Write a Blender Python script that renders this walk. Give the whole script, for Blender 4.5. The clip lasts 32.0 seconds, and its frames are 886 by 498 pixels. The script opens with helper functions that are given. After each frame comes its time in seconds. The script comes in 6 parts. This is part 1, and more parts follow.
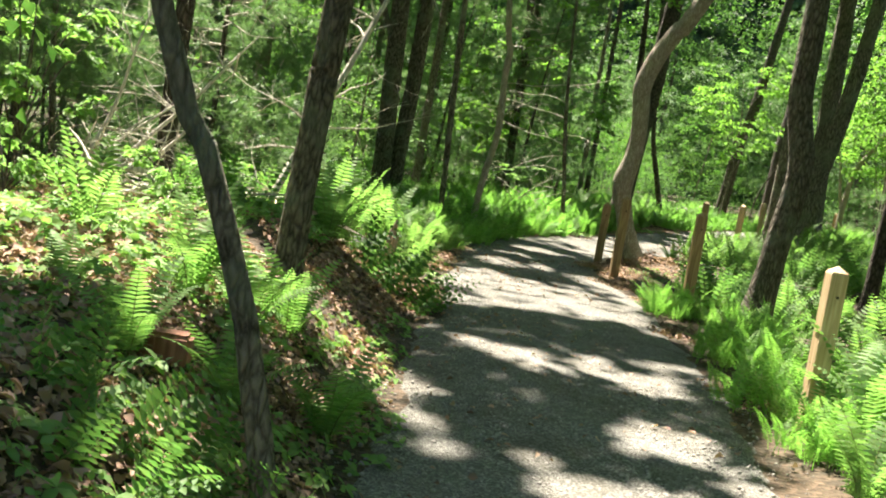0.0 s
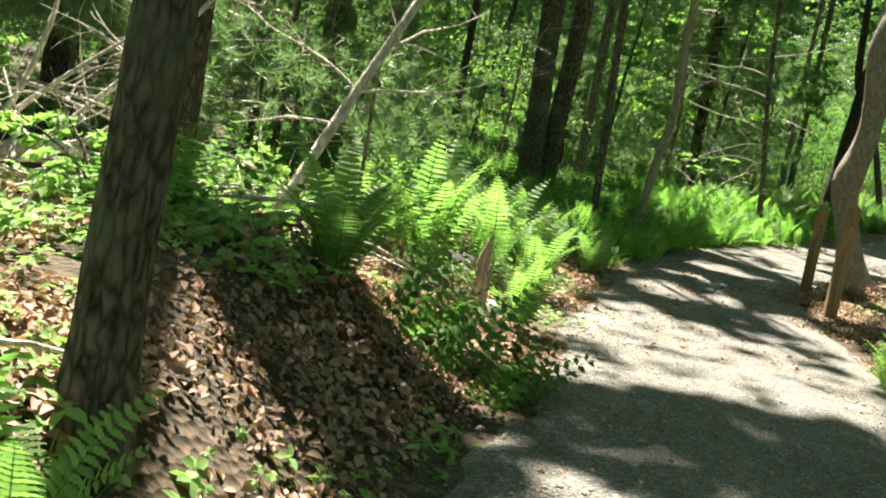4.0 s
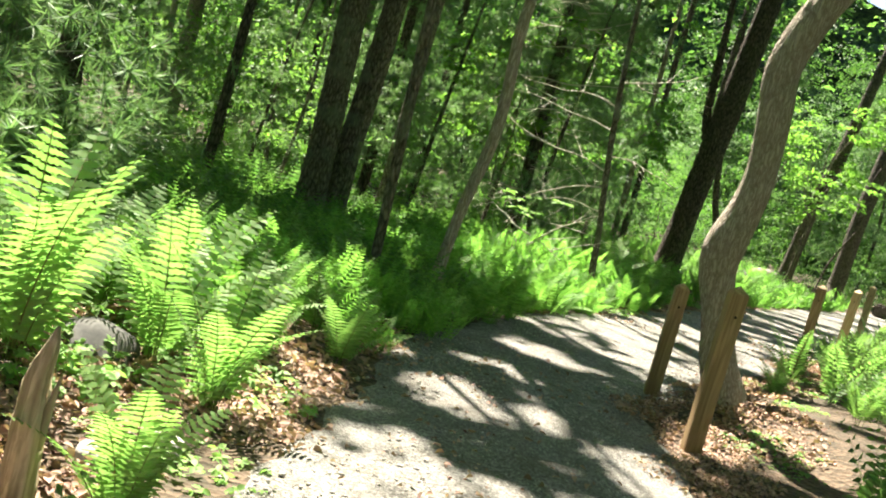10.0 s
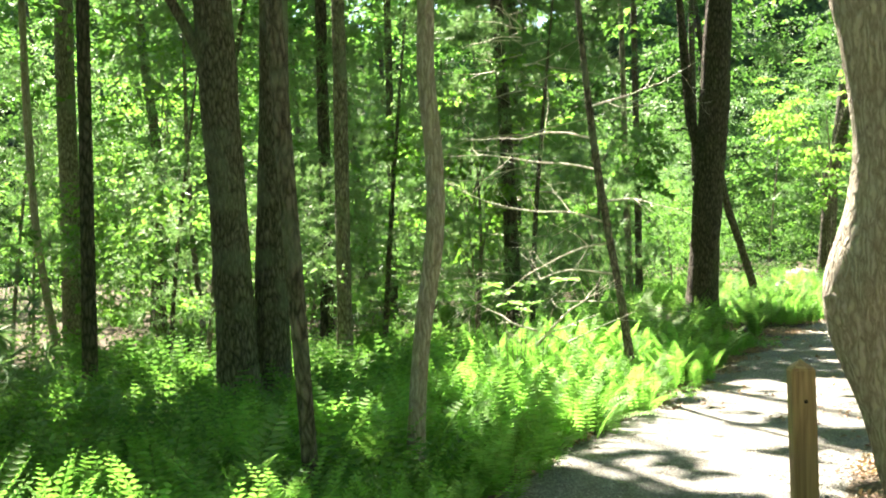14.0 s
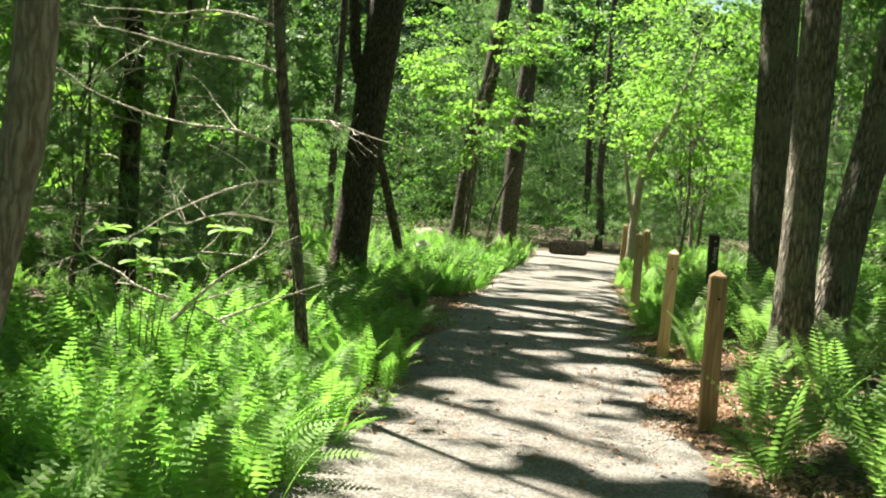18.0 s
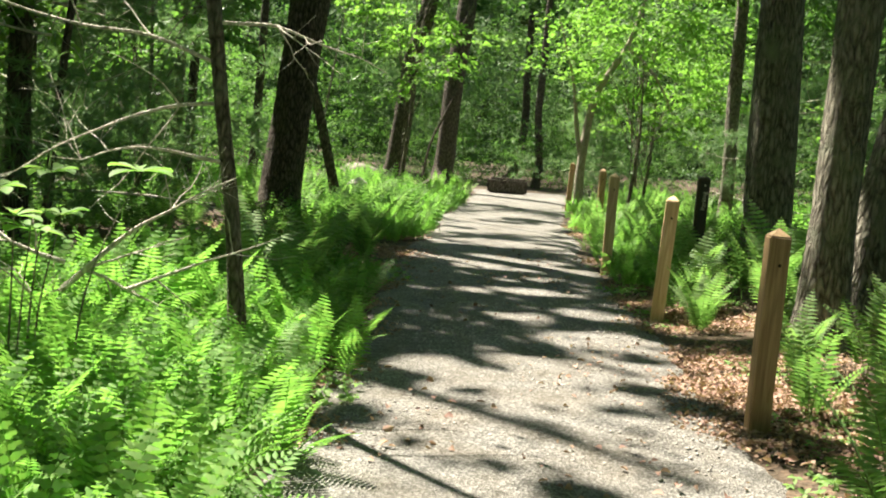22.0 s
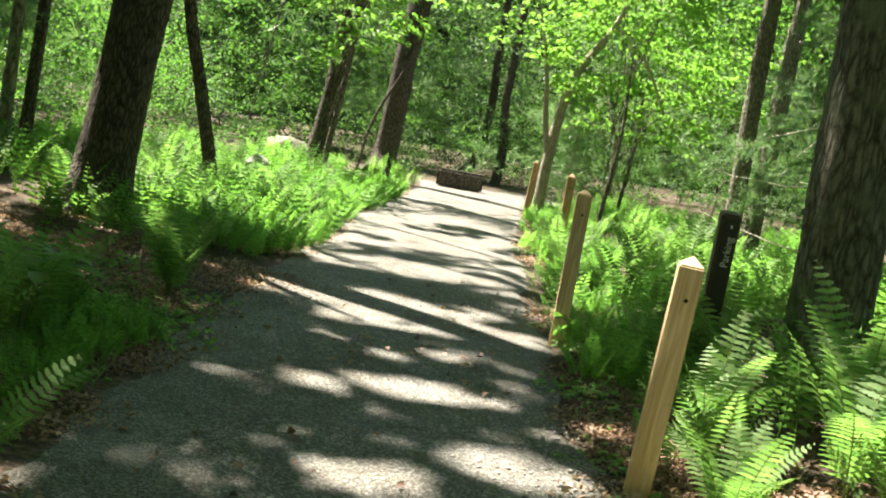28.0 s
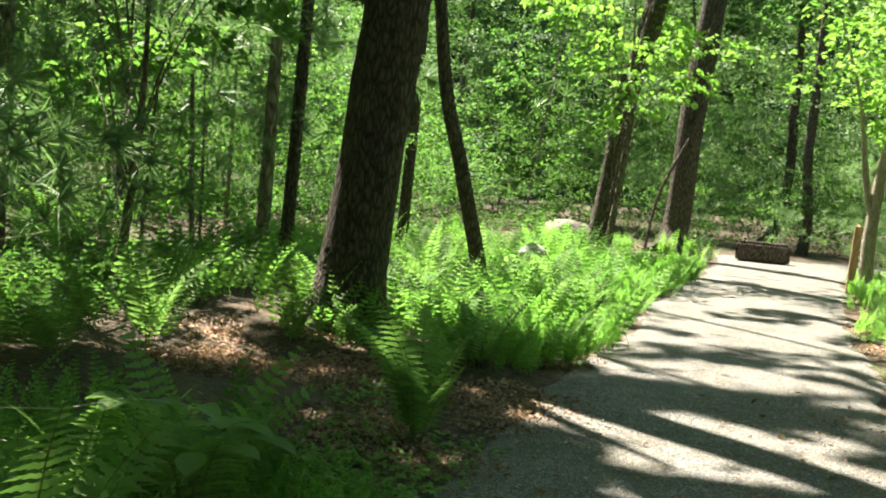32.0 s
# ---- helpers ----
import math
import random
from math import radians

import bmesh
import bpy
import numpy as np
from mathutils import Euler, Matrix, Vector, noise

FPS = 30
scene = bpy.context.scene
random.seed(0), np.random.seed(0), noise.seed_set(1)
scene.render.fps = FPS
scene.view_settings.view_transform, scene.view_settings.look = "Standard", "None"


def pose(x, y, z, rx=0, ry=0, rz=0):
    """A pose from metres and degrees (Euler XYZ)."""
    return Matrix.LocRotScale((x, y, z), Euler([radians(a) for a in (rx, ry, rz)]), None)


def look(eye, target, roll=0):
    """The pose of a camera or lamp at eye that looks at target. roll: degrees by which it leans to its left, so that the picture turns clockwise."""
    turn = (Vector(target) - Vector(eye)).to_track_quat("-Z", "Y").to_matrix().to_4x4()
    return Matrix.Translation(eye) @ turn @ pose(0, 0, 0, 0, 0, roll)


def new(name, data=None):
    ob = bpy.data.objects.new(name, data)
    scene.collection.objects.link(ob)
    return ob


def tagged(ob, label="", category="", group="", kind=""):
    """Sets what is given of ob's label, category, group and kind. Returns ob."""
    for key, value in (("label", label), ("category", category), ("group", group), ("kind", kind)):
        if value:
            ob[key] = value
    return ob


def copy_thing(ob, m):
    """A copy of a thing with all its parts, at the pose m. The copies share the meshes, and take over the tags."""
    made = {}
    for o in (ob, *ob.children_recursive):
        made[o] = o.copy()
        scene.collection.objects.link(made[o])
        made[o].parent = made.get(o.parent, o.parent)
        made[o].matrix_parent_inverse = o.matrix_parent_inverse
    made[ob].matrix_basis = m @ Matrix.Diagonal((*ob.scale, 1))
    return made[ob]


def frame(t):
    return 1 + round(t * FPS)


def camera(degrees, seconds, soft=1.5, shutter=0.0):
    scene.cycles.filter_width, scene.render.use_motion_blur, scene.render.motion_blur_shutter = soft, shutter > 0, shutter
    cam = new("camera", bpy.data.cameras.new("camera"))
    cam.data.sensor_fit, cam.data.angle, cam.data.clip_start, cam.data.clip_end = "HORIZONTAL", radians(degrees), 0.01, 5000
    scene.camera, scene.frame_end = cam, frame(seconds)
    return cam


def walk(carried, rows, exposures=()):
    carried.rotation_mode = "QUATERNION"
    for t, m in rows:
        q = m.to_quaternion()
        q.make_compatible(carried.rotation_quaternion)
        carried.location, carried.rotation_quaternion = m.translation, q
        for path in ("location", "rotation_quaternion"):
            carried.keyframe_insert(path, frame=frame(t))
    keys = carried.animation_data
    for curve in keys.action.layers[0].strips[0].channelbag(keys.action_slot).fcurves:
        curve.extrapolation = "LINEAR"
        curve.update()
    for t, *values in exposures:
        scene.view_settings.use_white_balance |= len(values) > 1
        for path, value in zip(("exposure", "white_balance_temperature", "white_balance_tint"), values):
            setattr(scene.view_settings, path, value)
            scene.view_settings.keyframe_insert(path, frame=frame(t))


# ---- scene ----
cam = camera(44.0, 32.0, soft=2.0)
PATH = [
    (0, (1.388, -8.507, 1.399), (0.878, -6.583, 1.199), 9.3),
    (0.5, (1.351, -8.076, 1.359), (0.795, -6.165, 1.168), 10.6),
    (1, (1.328, -7.627, 1.354), (0.727, -5.73, 1.156), 9.3),
    (1.5, (1.272, -7.123, 1.326), (0.576, -5.264, 1.081), 10.3),
    (2, (1.099, -6.65, 1.372), (0.339, -4.817, 1.117), 9.7),
    (2.5, (0.972, -6.073, 1.334), (0.188, -4.255, 1.055), 10.9),
    (3, (0.82, -5.616, 1.219), (-0.011, -3.818, 0.94), 12.4),
    (3.5, (0.816, -5.29, 1.401), (-0.004, -3.489, 1.111), 9.5),
    (5.5, (0.566, -3.192, 1.325), (-0.265, -1.389, 1.083), 13.5),
    (6, (0.438, -2.673, 1.344), (-0.384, -0.865, 1.113), 11.6),
    (6.5, (0.346, -2.135, 1.386), (-0.514, -0.348, 1.127), 11.5),
    (7, (0.197, -1.708, 1.418), (-0.629, 0.102, 1.218), 13.4),
    (7.5, (0.129, -1.568, 1.404), (-0.652, 0.273, 1.396), 15.4),
    (8, (0.151, -1.525, 1.407), (-0.587, 0.333, 1.402), 14.8),
    (8.5, (0.142, -1.474, 1.389), (-0.518, 0.414, 1.355), 14.4),
    (9, (0.128, -1.46, 1.383), (-0.468, 0.448, 1.322), 14.6),
    (9.5, (0.111, -1.446, 1.379), (-0.46, 0.469, 1.279), 15.0),
    (10, (0.077, -1.356, 1.345), (-0.475, 0.559, 1.17), 15.8),
    (10.5, (0.079, -0.984, 1.38), (-0.584, 0.888, 1.14), 9.9),
    (11, (0.093, -0.895, 1.448), (-0.679, 0.934, 1.205), 9.6),
    (11.5, (0.048, -0.439, 1.477), (-0.675, 1.417, 1.29), 7.1),
    (12, (-0.129, 0.25, 1.427), (-0.834, 2.12, 1.349), 6.4),
    (12.5, (-0.167, 0.534, 1.558), (-0.926, 2.385, 1.542), -1.0),
    (13, (-0.291, 0.971, 1.517), (-1.102, 2.799, 1.534), -0.7),
    (13.5, (-0.41, 1.302, 1.5), (-1.286, 3.099, 1.534), -0.2),
    (14, (-0.533, 1.8, 1.429), (-1.116, 3.713, 1.426), -1.9),
    (14.5, (-0.637, 2.267, 1.401), (-0.943, 4.242, 1.314), 0.5),
    (16.5, (-0.926, 3.453, 1.407), (-1.067, 5.447, 1.339), -0.1),
    (17, (-1.239, 3.962, 1.418), (-1.2, 5.96, 1.332), -0.4),
    (17.5, (-1.367, 4.425, 1.375), (-1.284, 6.42, 1.269), 4.9),
    (18, (-1.508, 4.89, 1.388), (-1.371, 6.883, 1.291), 3.9),
    (18.5, (-1.538, 5.301, 1.389), (-1.459, 7.297, 1.294), 4.1),
    (19, (-1.622, 5.66, 1.351), (-1.646, 7.658, 1.268), 3.1),
    (19.5, (-1.667, 6.006, 1.346), (-1.676, 8.004, 1.242), 3.1),
    (20, (-1.598, 6.325, 1.367), (-1.531, 8.321, 1.26), 5.3),
    (20.5, (-1.667, 6.474, 1.375), (-1.467, 8.459, 1.231), 4.7),
    (21, (-1.682, 6.519, 1.366), (-1.373, 8.489, 1.212), 5.4),
    (21.5, (-1.684, 6.556, 1.362), (-1.347, 8.52, 1.192), 5.2),
    (22, (-1.701, 6.575, 1.35), (-1.412, 8.543, 1.146), 4.8),
    (22.5, (-1.61, 6.605, 1.35), (-1.488, 8.593, 1.161), 5.2),
    (23, (-1.539, 6.704, 1.333), (-1.453, 8.687, 1.086), 3.9),
    (23.5, (-1.46, 7.136, 1.346), (-1.279, 9.117, 1.144), 3.6),
    (24, (-1.423, 7.498, 1.277), (-1.277, 9.475, 1.013), 4.7),
    (24.5, (-1.257, 7.919, 1.299), (-1.107, 9.887, 0.977), 6.4),
    (25, (-1.166, 8.487, 1.319), (-0.848, 10.436, 1.003), 6.8),
    (25.5, (-1.003, 8.951, 1.314), (-0.477, 10.857, 1.013), 5.7),
    (27.5, (-0.546, 10.585, 1.337), (-0.193, 12.539, 1.104), 8.7),
    (28, (-0.443, 10.758, 1.388), (-0.09, 12.713, 1.162), 10.3),
    (28.5, (-0.395, 10.798, 1.391), (-0.021, 12.751, 1.177), 11.7),
    (29, (-0.413, 10.796, 1.398), (-0.053, 12.753, 1.191), 12.4),
    (29.5, (-0.428, 10.835, 1.39), (-0.087, 12.795, 1.181), 12.5),
    (30, (-0.467, 10.997, 1.352), (-0.16, 12.955, 1.082), 10.8),
    (30.5, (-0.415, 11.313, 1.312), (-0.207, 13.286, 1.057), 8.0),
    (31, (-0.327, 11.719, 1.366), (-0.276, 13.711, 1.205), 7.5),
    (31.5, (-0.338, 12.145, 1.374), (-0.401, 14.139, 1.234), 8.4),
    (32, (-0.326, 12.61, 1.353), (-0.507, 14.596, 1.201), 5.1),
]
walk(cam, [(t, look(eye, target, roll)) for t, eye, target, roll in PATH], [(0, 2.34, 6750, 10), (5.5, 2.24, 6750, 10), (7, 2.29, 6750, 10), (8, 2.76, 6750, 10), (10, 2.54, 6750, 10), (11, 2.39, 6750, 10), (12, 2.97, 6750, 10), (13.5, 3.32, 6750, 10), (14.5, 3.17, 6750, 10), (17, 2.36, 6750, 10), (20, 2.10, 6750, 10), (23.5, 1.95, 6750, 10), (25.5, 1.98, 6750, 10), (28, 2.37, 6750, 10), (32, 2.33, 6750, 10)])

# ---- world, sun ----
SUN_EL, SUN_AZ = 60.0, 128.0   # azimuth counted from +x towards +y
world = bpy.data.worlds.new("sky")
scene.world = world
world.use_nodes = True
wn = world.node_tree.nodes
sky = wn.new("ShaderNodeTexSky")
sky.sky_type, sky.sun_disc = "NISHITA", False
sky.sun_elevation, sky.sun_rotation = radians(SUN_EL), radians(90 - SUN_AZ)
world.node_tree.links.new(sky.outputs[0], wn["Background"].inputs[0])
wn["Background"].inputs[1].default_value = 0.05
sun_data = bpy.data.lights.new("sun", "SUN")
sun_data.energy, sun_data.angle, sun_data.color = 5.0, radians(0.7), (1.0, 0.94, 0.82)
sun = new("sun", sun_data)
_s = Vector((math.cos(radians(SUN_EL)) * math.cos(radians(SUN_AZ)), math.cos(radians(SUN_EL)) * math.sin(radians(SUN_AZ)), math.sin(radians(SUN_EL))))
sun.matrix_world = look(_s * 40, (0, 0, 0))

# ---- materials ----


def nodes_of(name):
    m = bpy.data.materials.new(name)
    m.use_nodes = True
    nt = m.node_tree
    return m, nt, nt.nodes["Principled BSDF"]


def ramp(nt, stops):
    r = nt.nodes.new("ShaderNodeValToRGB")
    el = r.color_ramp.elements
    while len(el) < len(stops):
        el.new(0.5)
    for e, (p, c) in zip(el, stops):
        e.position, e.color = p, (*c, 1)
    return r


def tex(nt, kind, scale, coord=None, stretch=None, **extra):
    n = nt.nodes.new(kind)
    n.inputs["Scale"].default_value = scale
    for k, v in extra.items():
        n.inputs[k.replace("_", " ")].default_value = v
    if coord is not None:
        src = coord
        if stretch:
            mp = nt.nodes.new("ShaderNodeMapping")
            mp.inputs["Scale"].default_value = stretch
            nt.links.new(coord, mp.inputs[0])
            src = mp.outputs[0]
        nt.links.new(src, n.inputs["Vector"])
    return n


def mixc(nt, fac, a, b, mode="MIX"):
    n = nt.nodes.new("ShaderNodeMix")
    n.data_type, n.blend_type = "RGBA", mode
    for s, v in ((n.inputs[0], fac), (n.inputs[6], a), (n.inputs[7], b)):
        if isinstance(v, (int, float)):
            s.default_value = v
        elif isinstance(v, tuple):
            s.default_value = (*v, 1)
        else:
            nt.links.new(v, s)
    return n.outputs[2]


def bump(nt, bsdf, height, strength, dist=0.02):
    b = nt.nodes.new("ShaderNodeBump")
    b.inputs["Strength"].default_value, b.inputs["Distance"].default_value = strength, dist
    nt.links.new(height, b.inputs["Height"])
    nt.links.new(b.outputs[0], bsdf.inputs["Normal"])
    return b


def coords(nt, which="Object"):
    return nt.nodes.new("ShaderNodeTexCoord").outputs[which]


def leaf_mat(name, dark, light, translucency=0.45, rough=0.58, dead=None):
    """Thin foliage: light passes through, colour varies leaf by leaf and plant by plant."""
    m, nt, b = nodes_of(name)
    geo, info = nt.nodes.new("ShaderNodeNewGeometry"), nt.nodes.new("ShaderNodeObjectInfo")
    r = ramp(nt, [(0.0, dark), (1.0, light)])
    add = nt.nodes.new("ShaderNodeMath")
    add.operation = "MULTIPLY_ADD"
    nt.links.new(info.outputs["Random"], add.inputs[0])
    add.inputs[1].default_value = 0.35
    half = nt.nodes.new("ShaderNodeMath")
    half.operation = "MULTIPLY"
    half.inputs[1].default_value = 0.65
    nt.links.new(geo.outputs["Random Per Island"], half.inputs[0])
    nt.links.new(half.outputs[0], add.inputs[2])
    nt.links.new(add.outputs[0], r.inputs[0])
    n = tex(nt, "ShaderNodeTexNoise", 30, coords(nt), Detail=3.0)
    col = mixc(nt, 0.35, r.outputs[0], n.outputs["Color"], "SOFT_LIGHT")
    if dead:
        gt = nt.nodes.new("ShaderNodeMath")
        gt.operation = "GREATER_THAN"
        gt.inputs[1].default_value = 0.95
        nt.links.new(geo.outputs["Random Per Island"], gt.inputs[0])
        col = mixc(nt, gt.outputs[0], col, dead)
    nt.links.new(col, b.inputs["Base Color"])
    b.inputs["Roughness"].default_value = rough
    b.inputs["Specular IOR Level"].default_value = 0.22
    tr = nt.nodes.new("ShaderNodeBsdfTranslucent")
    tcol = mixc(nt, 1.0, col, (1.42, 1.74, 0.9), "MULTIPLY")
    nt.links.new(tcol, tr.inputs[0])
    mx = nt.nodes.new("ShaderNodeMixShader")
    mx.inputs[0].default_value = translucency
    nt.links.new(b.outputs[0], mx.inputs[1])
    nt.links.new(tr.outputs[0], mx.inputs[2])
    nt.links.new(mx.outputs[0], nt.nodes["Material Output"].inputs[0])
    return m


def bark_mat(name, dark, light, scale=1.0, lichen=None, depth=0.03, stretch=0.3):
    m, nt, b = nodes_of(name)
    co = coords(nt)
    warp = tex(nt, "ShaderNodeTexNoise", 7 * scale, co, (1, 1, 0.5), Detail=3.0)
    bent = mixc(nt, 0.06, co, warp.outputs["Color"], "ADD")
    v = tex(nt, "ShaderNodeTexVoronoi", 17 * scale, bent, (1, 1, stretch), Randomness=1.0)
    v.feature = "DISTANCE_TO_EDGE"
    n = tex(nt, "ShaderNodeTexNoise", 16 * scale, co, (1, 1, 0.45), Detail=9.0, Roughness=0.7)
    mul = nt.nodes.new("ShaderNodeMath")
    mul.operation = "MULTIPLY_ADD"
    nt.links.new(v.outputs["Distance"], mul.inputs[0])
    mul.inputs[1].default_value = 1.6
    nt.links.new(n.outputs["Fac"], mul.inputs[2])
    r = ramp(nt, [(0.42, dark), (0.7, tuple((a + c) / 2 for a, c in zip(dark, light))), (1.0, light)])
    nt.links.new(mul.outputs[0], r.inputs[0])
    col = r.outputs[0]
    big = tex(nt, "ShaderNodeTexNoise", 2.5, co, Detail=5.0)
    if lichen:
        lr = ramp(nt, [(0.52, (0, 0, 0)), (0.66, (1, 1, 1))])
        nt.links.new(big.outputs["Fac"], lr.inputs[0])
        col = mixc(nt, lr.outputs[0], col, lichen)
        col = mixc(nt, 0.5, col, n.outputs["Fac"], "OVERLAY")
    nt.links.new(col, b.inputs["Base Color"])
    b.inputs["Roughness"].default_value = 0.9
    b.inputs["Specular IOR Level"].default_value = 0.2
    bump(nt, b, mul.outputs[0], 1.0, depth * 1.5)
    return m


def ground_mat():
    m, nt, b = nodes_of("forest_soil")
    co = coords(nt)
    n1 = tex(nt, "ShaderNodeTexNoise", 1.3, co, Detail=6.0)
    n2 = tex(nt, "ShaderNodeTexVoronoi", 26, co)
    n3 = tex(nt, "ShaderNodeTexNoise", 60, co, Detail=5.0)
    r = ramp(nt, [(0.2, (0.03, 0.022, 0.014)), (0.5, (0.07, 0.046, 0.028)), (0.8, (0.15, 0.095, 0.062))])
    nt.links.new(n2.outputs["Color"], r.inputs[0])
    r2 = ramp(nt, [(0.4, (0.035, 0.03, 0.016)), (0.65, (0.11, 0.075, 0.045))])
    nt.links.new(n1.outputs["Fac"], r2.inputs[0])
    col = mixc(nt, 0.5, r.outputs[0], r2.outputs[0])
    col = mixc(nt, 0.6, col, n3.outputs["Fac"], "OVERLAY")
    nt.links.new(col, b.inputs["Base Color"])
    b.inputs["Roughness"].default_value = 0.95
    bump(nt, b, n2.outputs["Distance"], 0.7, 0.03)
    return m


def gravel_mat():
    m, nt, b = nodes_of("crushed_stone")
    co = coords(nt)
    v = tex(nt, "ShaderNodeTexVoronoi", 92, co)
    v2 = tex(nt, "ShaderNodeTexVoronoi", 210, co)
    n = tex(nt, "ShaderNodeTexNoise", 0.9, co, Detail=6.0, Roughness=0.6)
    n2 = tex(nt, "ShaderNodeTexNoise", 7, co, Detail=6.0)
    r = ramp(nt, [(0.2, (0.022, 0.02, 0.017)), (0.5, (0.14, 0.135, 0.125)), (0.8, (0.45, 0.435, 0.4))])
    bw = nt.nodes.new("ShaderNodeRGBToBW")
    nt.links.new(v.outputs["Color"], bw.inputs[0])
    nt.links.new(bw.outputs[0], r.inputs[0])
    r3 = ramp(nt, [(0.2, (0.05, 0.049, 0.047)), (0.8, (0.27, 0.268, 0.255))])
    bw2 = nt.nodes.new("ShaderNodeRGBToBW")
    nt.links.new(v2.outputs["Color"], bw2.inputs[0])
    nt.links.new(bw2.outputs[0], r3.inputs[0])
    col = mixc(nt, 0.35, r.outputs[0], r3.outputs[0])
    r2 = ramp(nt, [(0.38, (0.11, 0.092, 0.068)), (0.62, (0.235, 0.228, 0.21))])
    nt.links.new(n.outputs["Fac"], r2.inputs[0])
    soil = tex(nt, "ShaderNodeTexNoise", 2.6, co, Detail=8.0, Roughness=0.7)
    rs = ramp(nt, [(0.42, (0.08, 0.08, 0.08)), (0.68, (0.9, 0.9, 0.9))])
    nt.links.new(soil.outputs["Fac"], rs.inputs[0])
    col = mixc(nt, rs.outputs[0], col, mixc(nt, 0.62, col, (0.10, 0.075, 0.042)))
    col = mixc(nt, 0.22, col, r2.outputs[0])
    col = mixc(nt, 0.4, col, n2.outputs["Fac"], "OVERLAY")
    nt.links.new(col, b.inputs["Base Color"])
    b.inputs["Roughness"].default_value = 0.9
    bump(nt, b, v.outputs["Distance"], 1.0, 0.011)
    return m


def wood_mat(name, dark, light, rough=0.7):
    m, nt, b = nodes_of(name)
    co = coords(nt)
    w = tex(nt, "ShaderNodeTexNoise", 9, co, (3, 3, 0.22), Detail=6.0, Distortion=1.2)
    w2 = tex(nt, "ShaderNodeTexNoise", 90, co, (1, 1, 0.04), Detail=4.0)
    r = ramp(nt, [(0.3, dark), (0.5, tuple((a + c) / 2 for a, c in zip(dark, light))), (0.62, light)])
    nt.links.new(w.outputs["Fac"], r.inputs[0])
    col = mixc(nt, 0.4, r.outputs[0], w2.outputs["Fac"], "OVERLAY")
    nt.links.new(col, b.inputs["Base Color"])
    b.inputs["Roughness"].default_value = rough
    bump(nt, b, w2.outputs["Fac"], 0.4, 0.004)
    return m


def plain_mat(name, col, rough=0.6, grain=40):
    m, nt, b = nodes_of(name)
    n = tex(nt, "ShaderNodeTexNoise", grain, coords(nt), Detail=5.0)
    nt.links.new(mixc(nt, 0.4, col, n.outputs["Fac"], "OVERLAY"), b.inputs["Base Color"])
    b.inputs["Roughness"].default_value = rough
    bump(nt, b, n.outputs["Fac"], 0.2, 0.005)
    return m


def stone_mat(name, a, c, moss=None):
    m, nt, b = nodes_of(name)
    co = coords(nt)
    n = tex(nt, "ShaderNodeTexNoise", 9, co, Detail=9.0, Roughness=0.7)
    r = ramp(nt, [(0.3, a), (0.7, c)])
    nt.links.new(n.outputs["Fac"], r.inputs[0])
    col = r.outputs[0]
    if moss:
        n2 = tex(nt, "ShaderNodeTexNoise", 3, co, Detail=6.0)
        r2 = ramp(nt, [(0.5, (0, 0, 0)), (0.6, (1, 1, 1))])
        nt.links.new(n2.outputs["Fac"], r2.inputs[0])
        col = mixc(nt, r2.outputs[0], col, moss)
    nt.links.new(col, b.inputs["Base Color"])
    b.inputs["Roughness"].default_value = 0.85
    bump(nt, b, n.outputs["Fac"], 0.6, 0.02)
    return m


GROUND, GRAVEL = ground_mat(), gravel_mat()
FERN = leaf_mat("fern_leaf", (0.10, 0.19, 0.06), (0.255, 0.38, 0.155), 0.45)
# the fern leaf again, with the shade of the dim beds put into its colour
FERN_SHADED = leaf_mat("fern_leaf_shaded", (0.065, 0.14, 0.045), (0.165, 0.265, 0.1), 0.42)
HAY = leaf_mat("hay_fern_leaf", (0.105, 0.215, 0.054), (0.25, 0.42, 0.128), 0.46)
LEAF = leaf_mat("broad_leaf", (0.06, 0.14, 0.04), (0.17, 0.29, 0.085), 0.48)
LEAF_B = leaf_mat("maple_leaf", (0.10, 0.2, 0.045), (0.235, 0.375, 0.1), 0.5)
# broad leaf with the gloom inside the wood painted into its colour
LEAF_SHADED = leaf_mat("shaded_wood_leaf", (0.022, 0.055, 0.018), (0.095, 0.175, 0.055), 0.42)
PINE = leaf_mat("pine_needle", (0.09, 0.16, 0.08), (0.24, 0.34, 0.19), 0.3, 0.45)
HERB = leaf_mat("herb_leaf", (0.13, 0.24, 0.07), (0.3, 0.44, 0.17), 0.42)
LITTER = leaf_mat("dead_leaf", (0.15, 0.085, 0.06), (0.54, 0.36, 0.28), 0.12, 0.7)
RACHIS = plain_mat("fern_stalk", (0.11, 0.13, 0.03), 0.6)
BARK_DARK = bark_mat("bark_dark", (0.032, 0.026, 0.021), (0.16, 0.135, 0.112), 1.6, None, 0.025)
BARK_BROWN = bark_mat("bark_brown", (0.05, 0.042, 0.034), (0.24, 0.205, 0.165), 1.8, (0.2, 0.21, 0.16), 0.02)
BARK_GREY = bark_mat("bark_grey", (0.085, 0.072, 0.056), (0.35, 0.31, 0.25), 2.0, (0.22, 0.24, 0.18), 0.02)
BARK_PALE = bark_mat("bark_pale", (0.25, 0.205, 0.16), (0.54, 0.48, 0.4), 2.8, None, 0.012, 0.09)
BARK_OAK = bark_mat("bark_furrowed", (0.075, 0.065, 0.05), (0.37, 0.345, 0.275), 1.7, (0.26, 0.28, 0.2), 0.03, 0.2)
DEADWOOD = bark_mat("dead_wood", (0.42, 0.37, 0.31), (0.78, 0.72, 0.64), 1.8, None, 0.008)
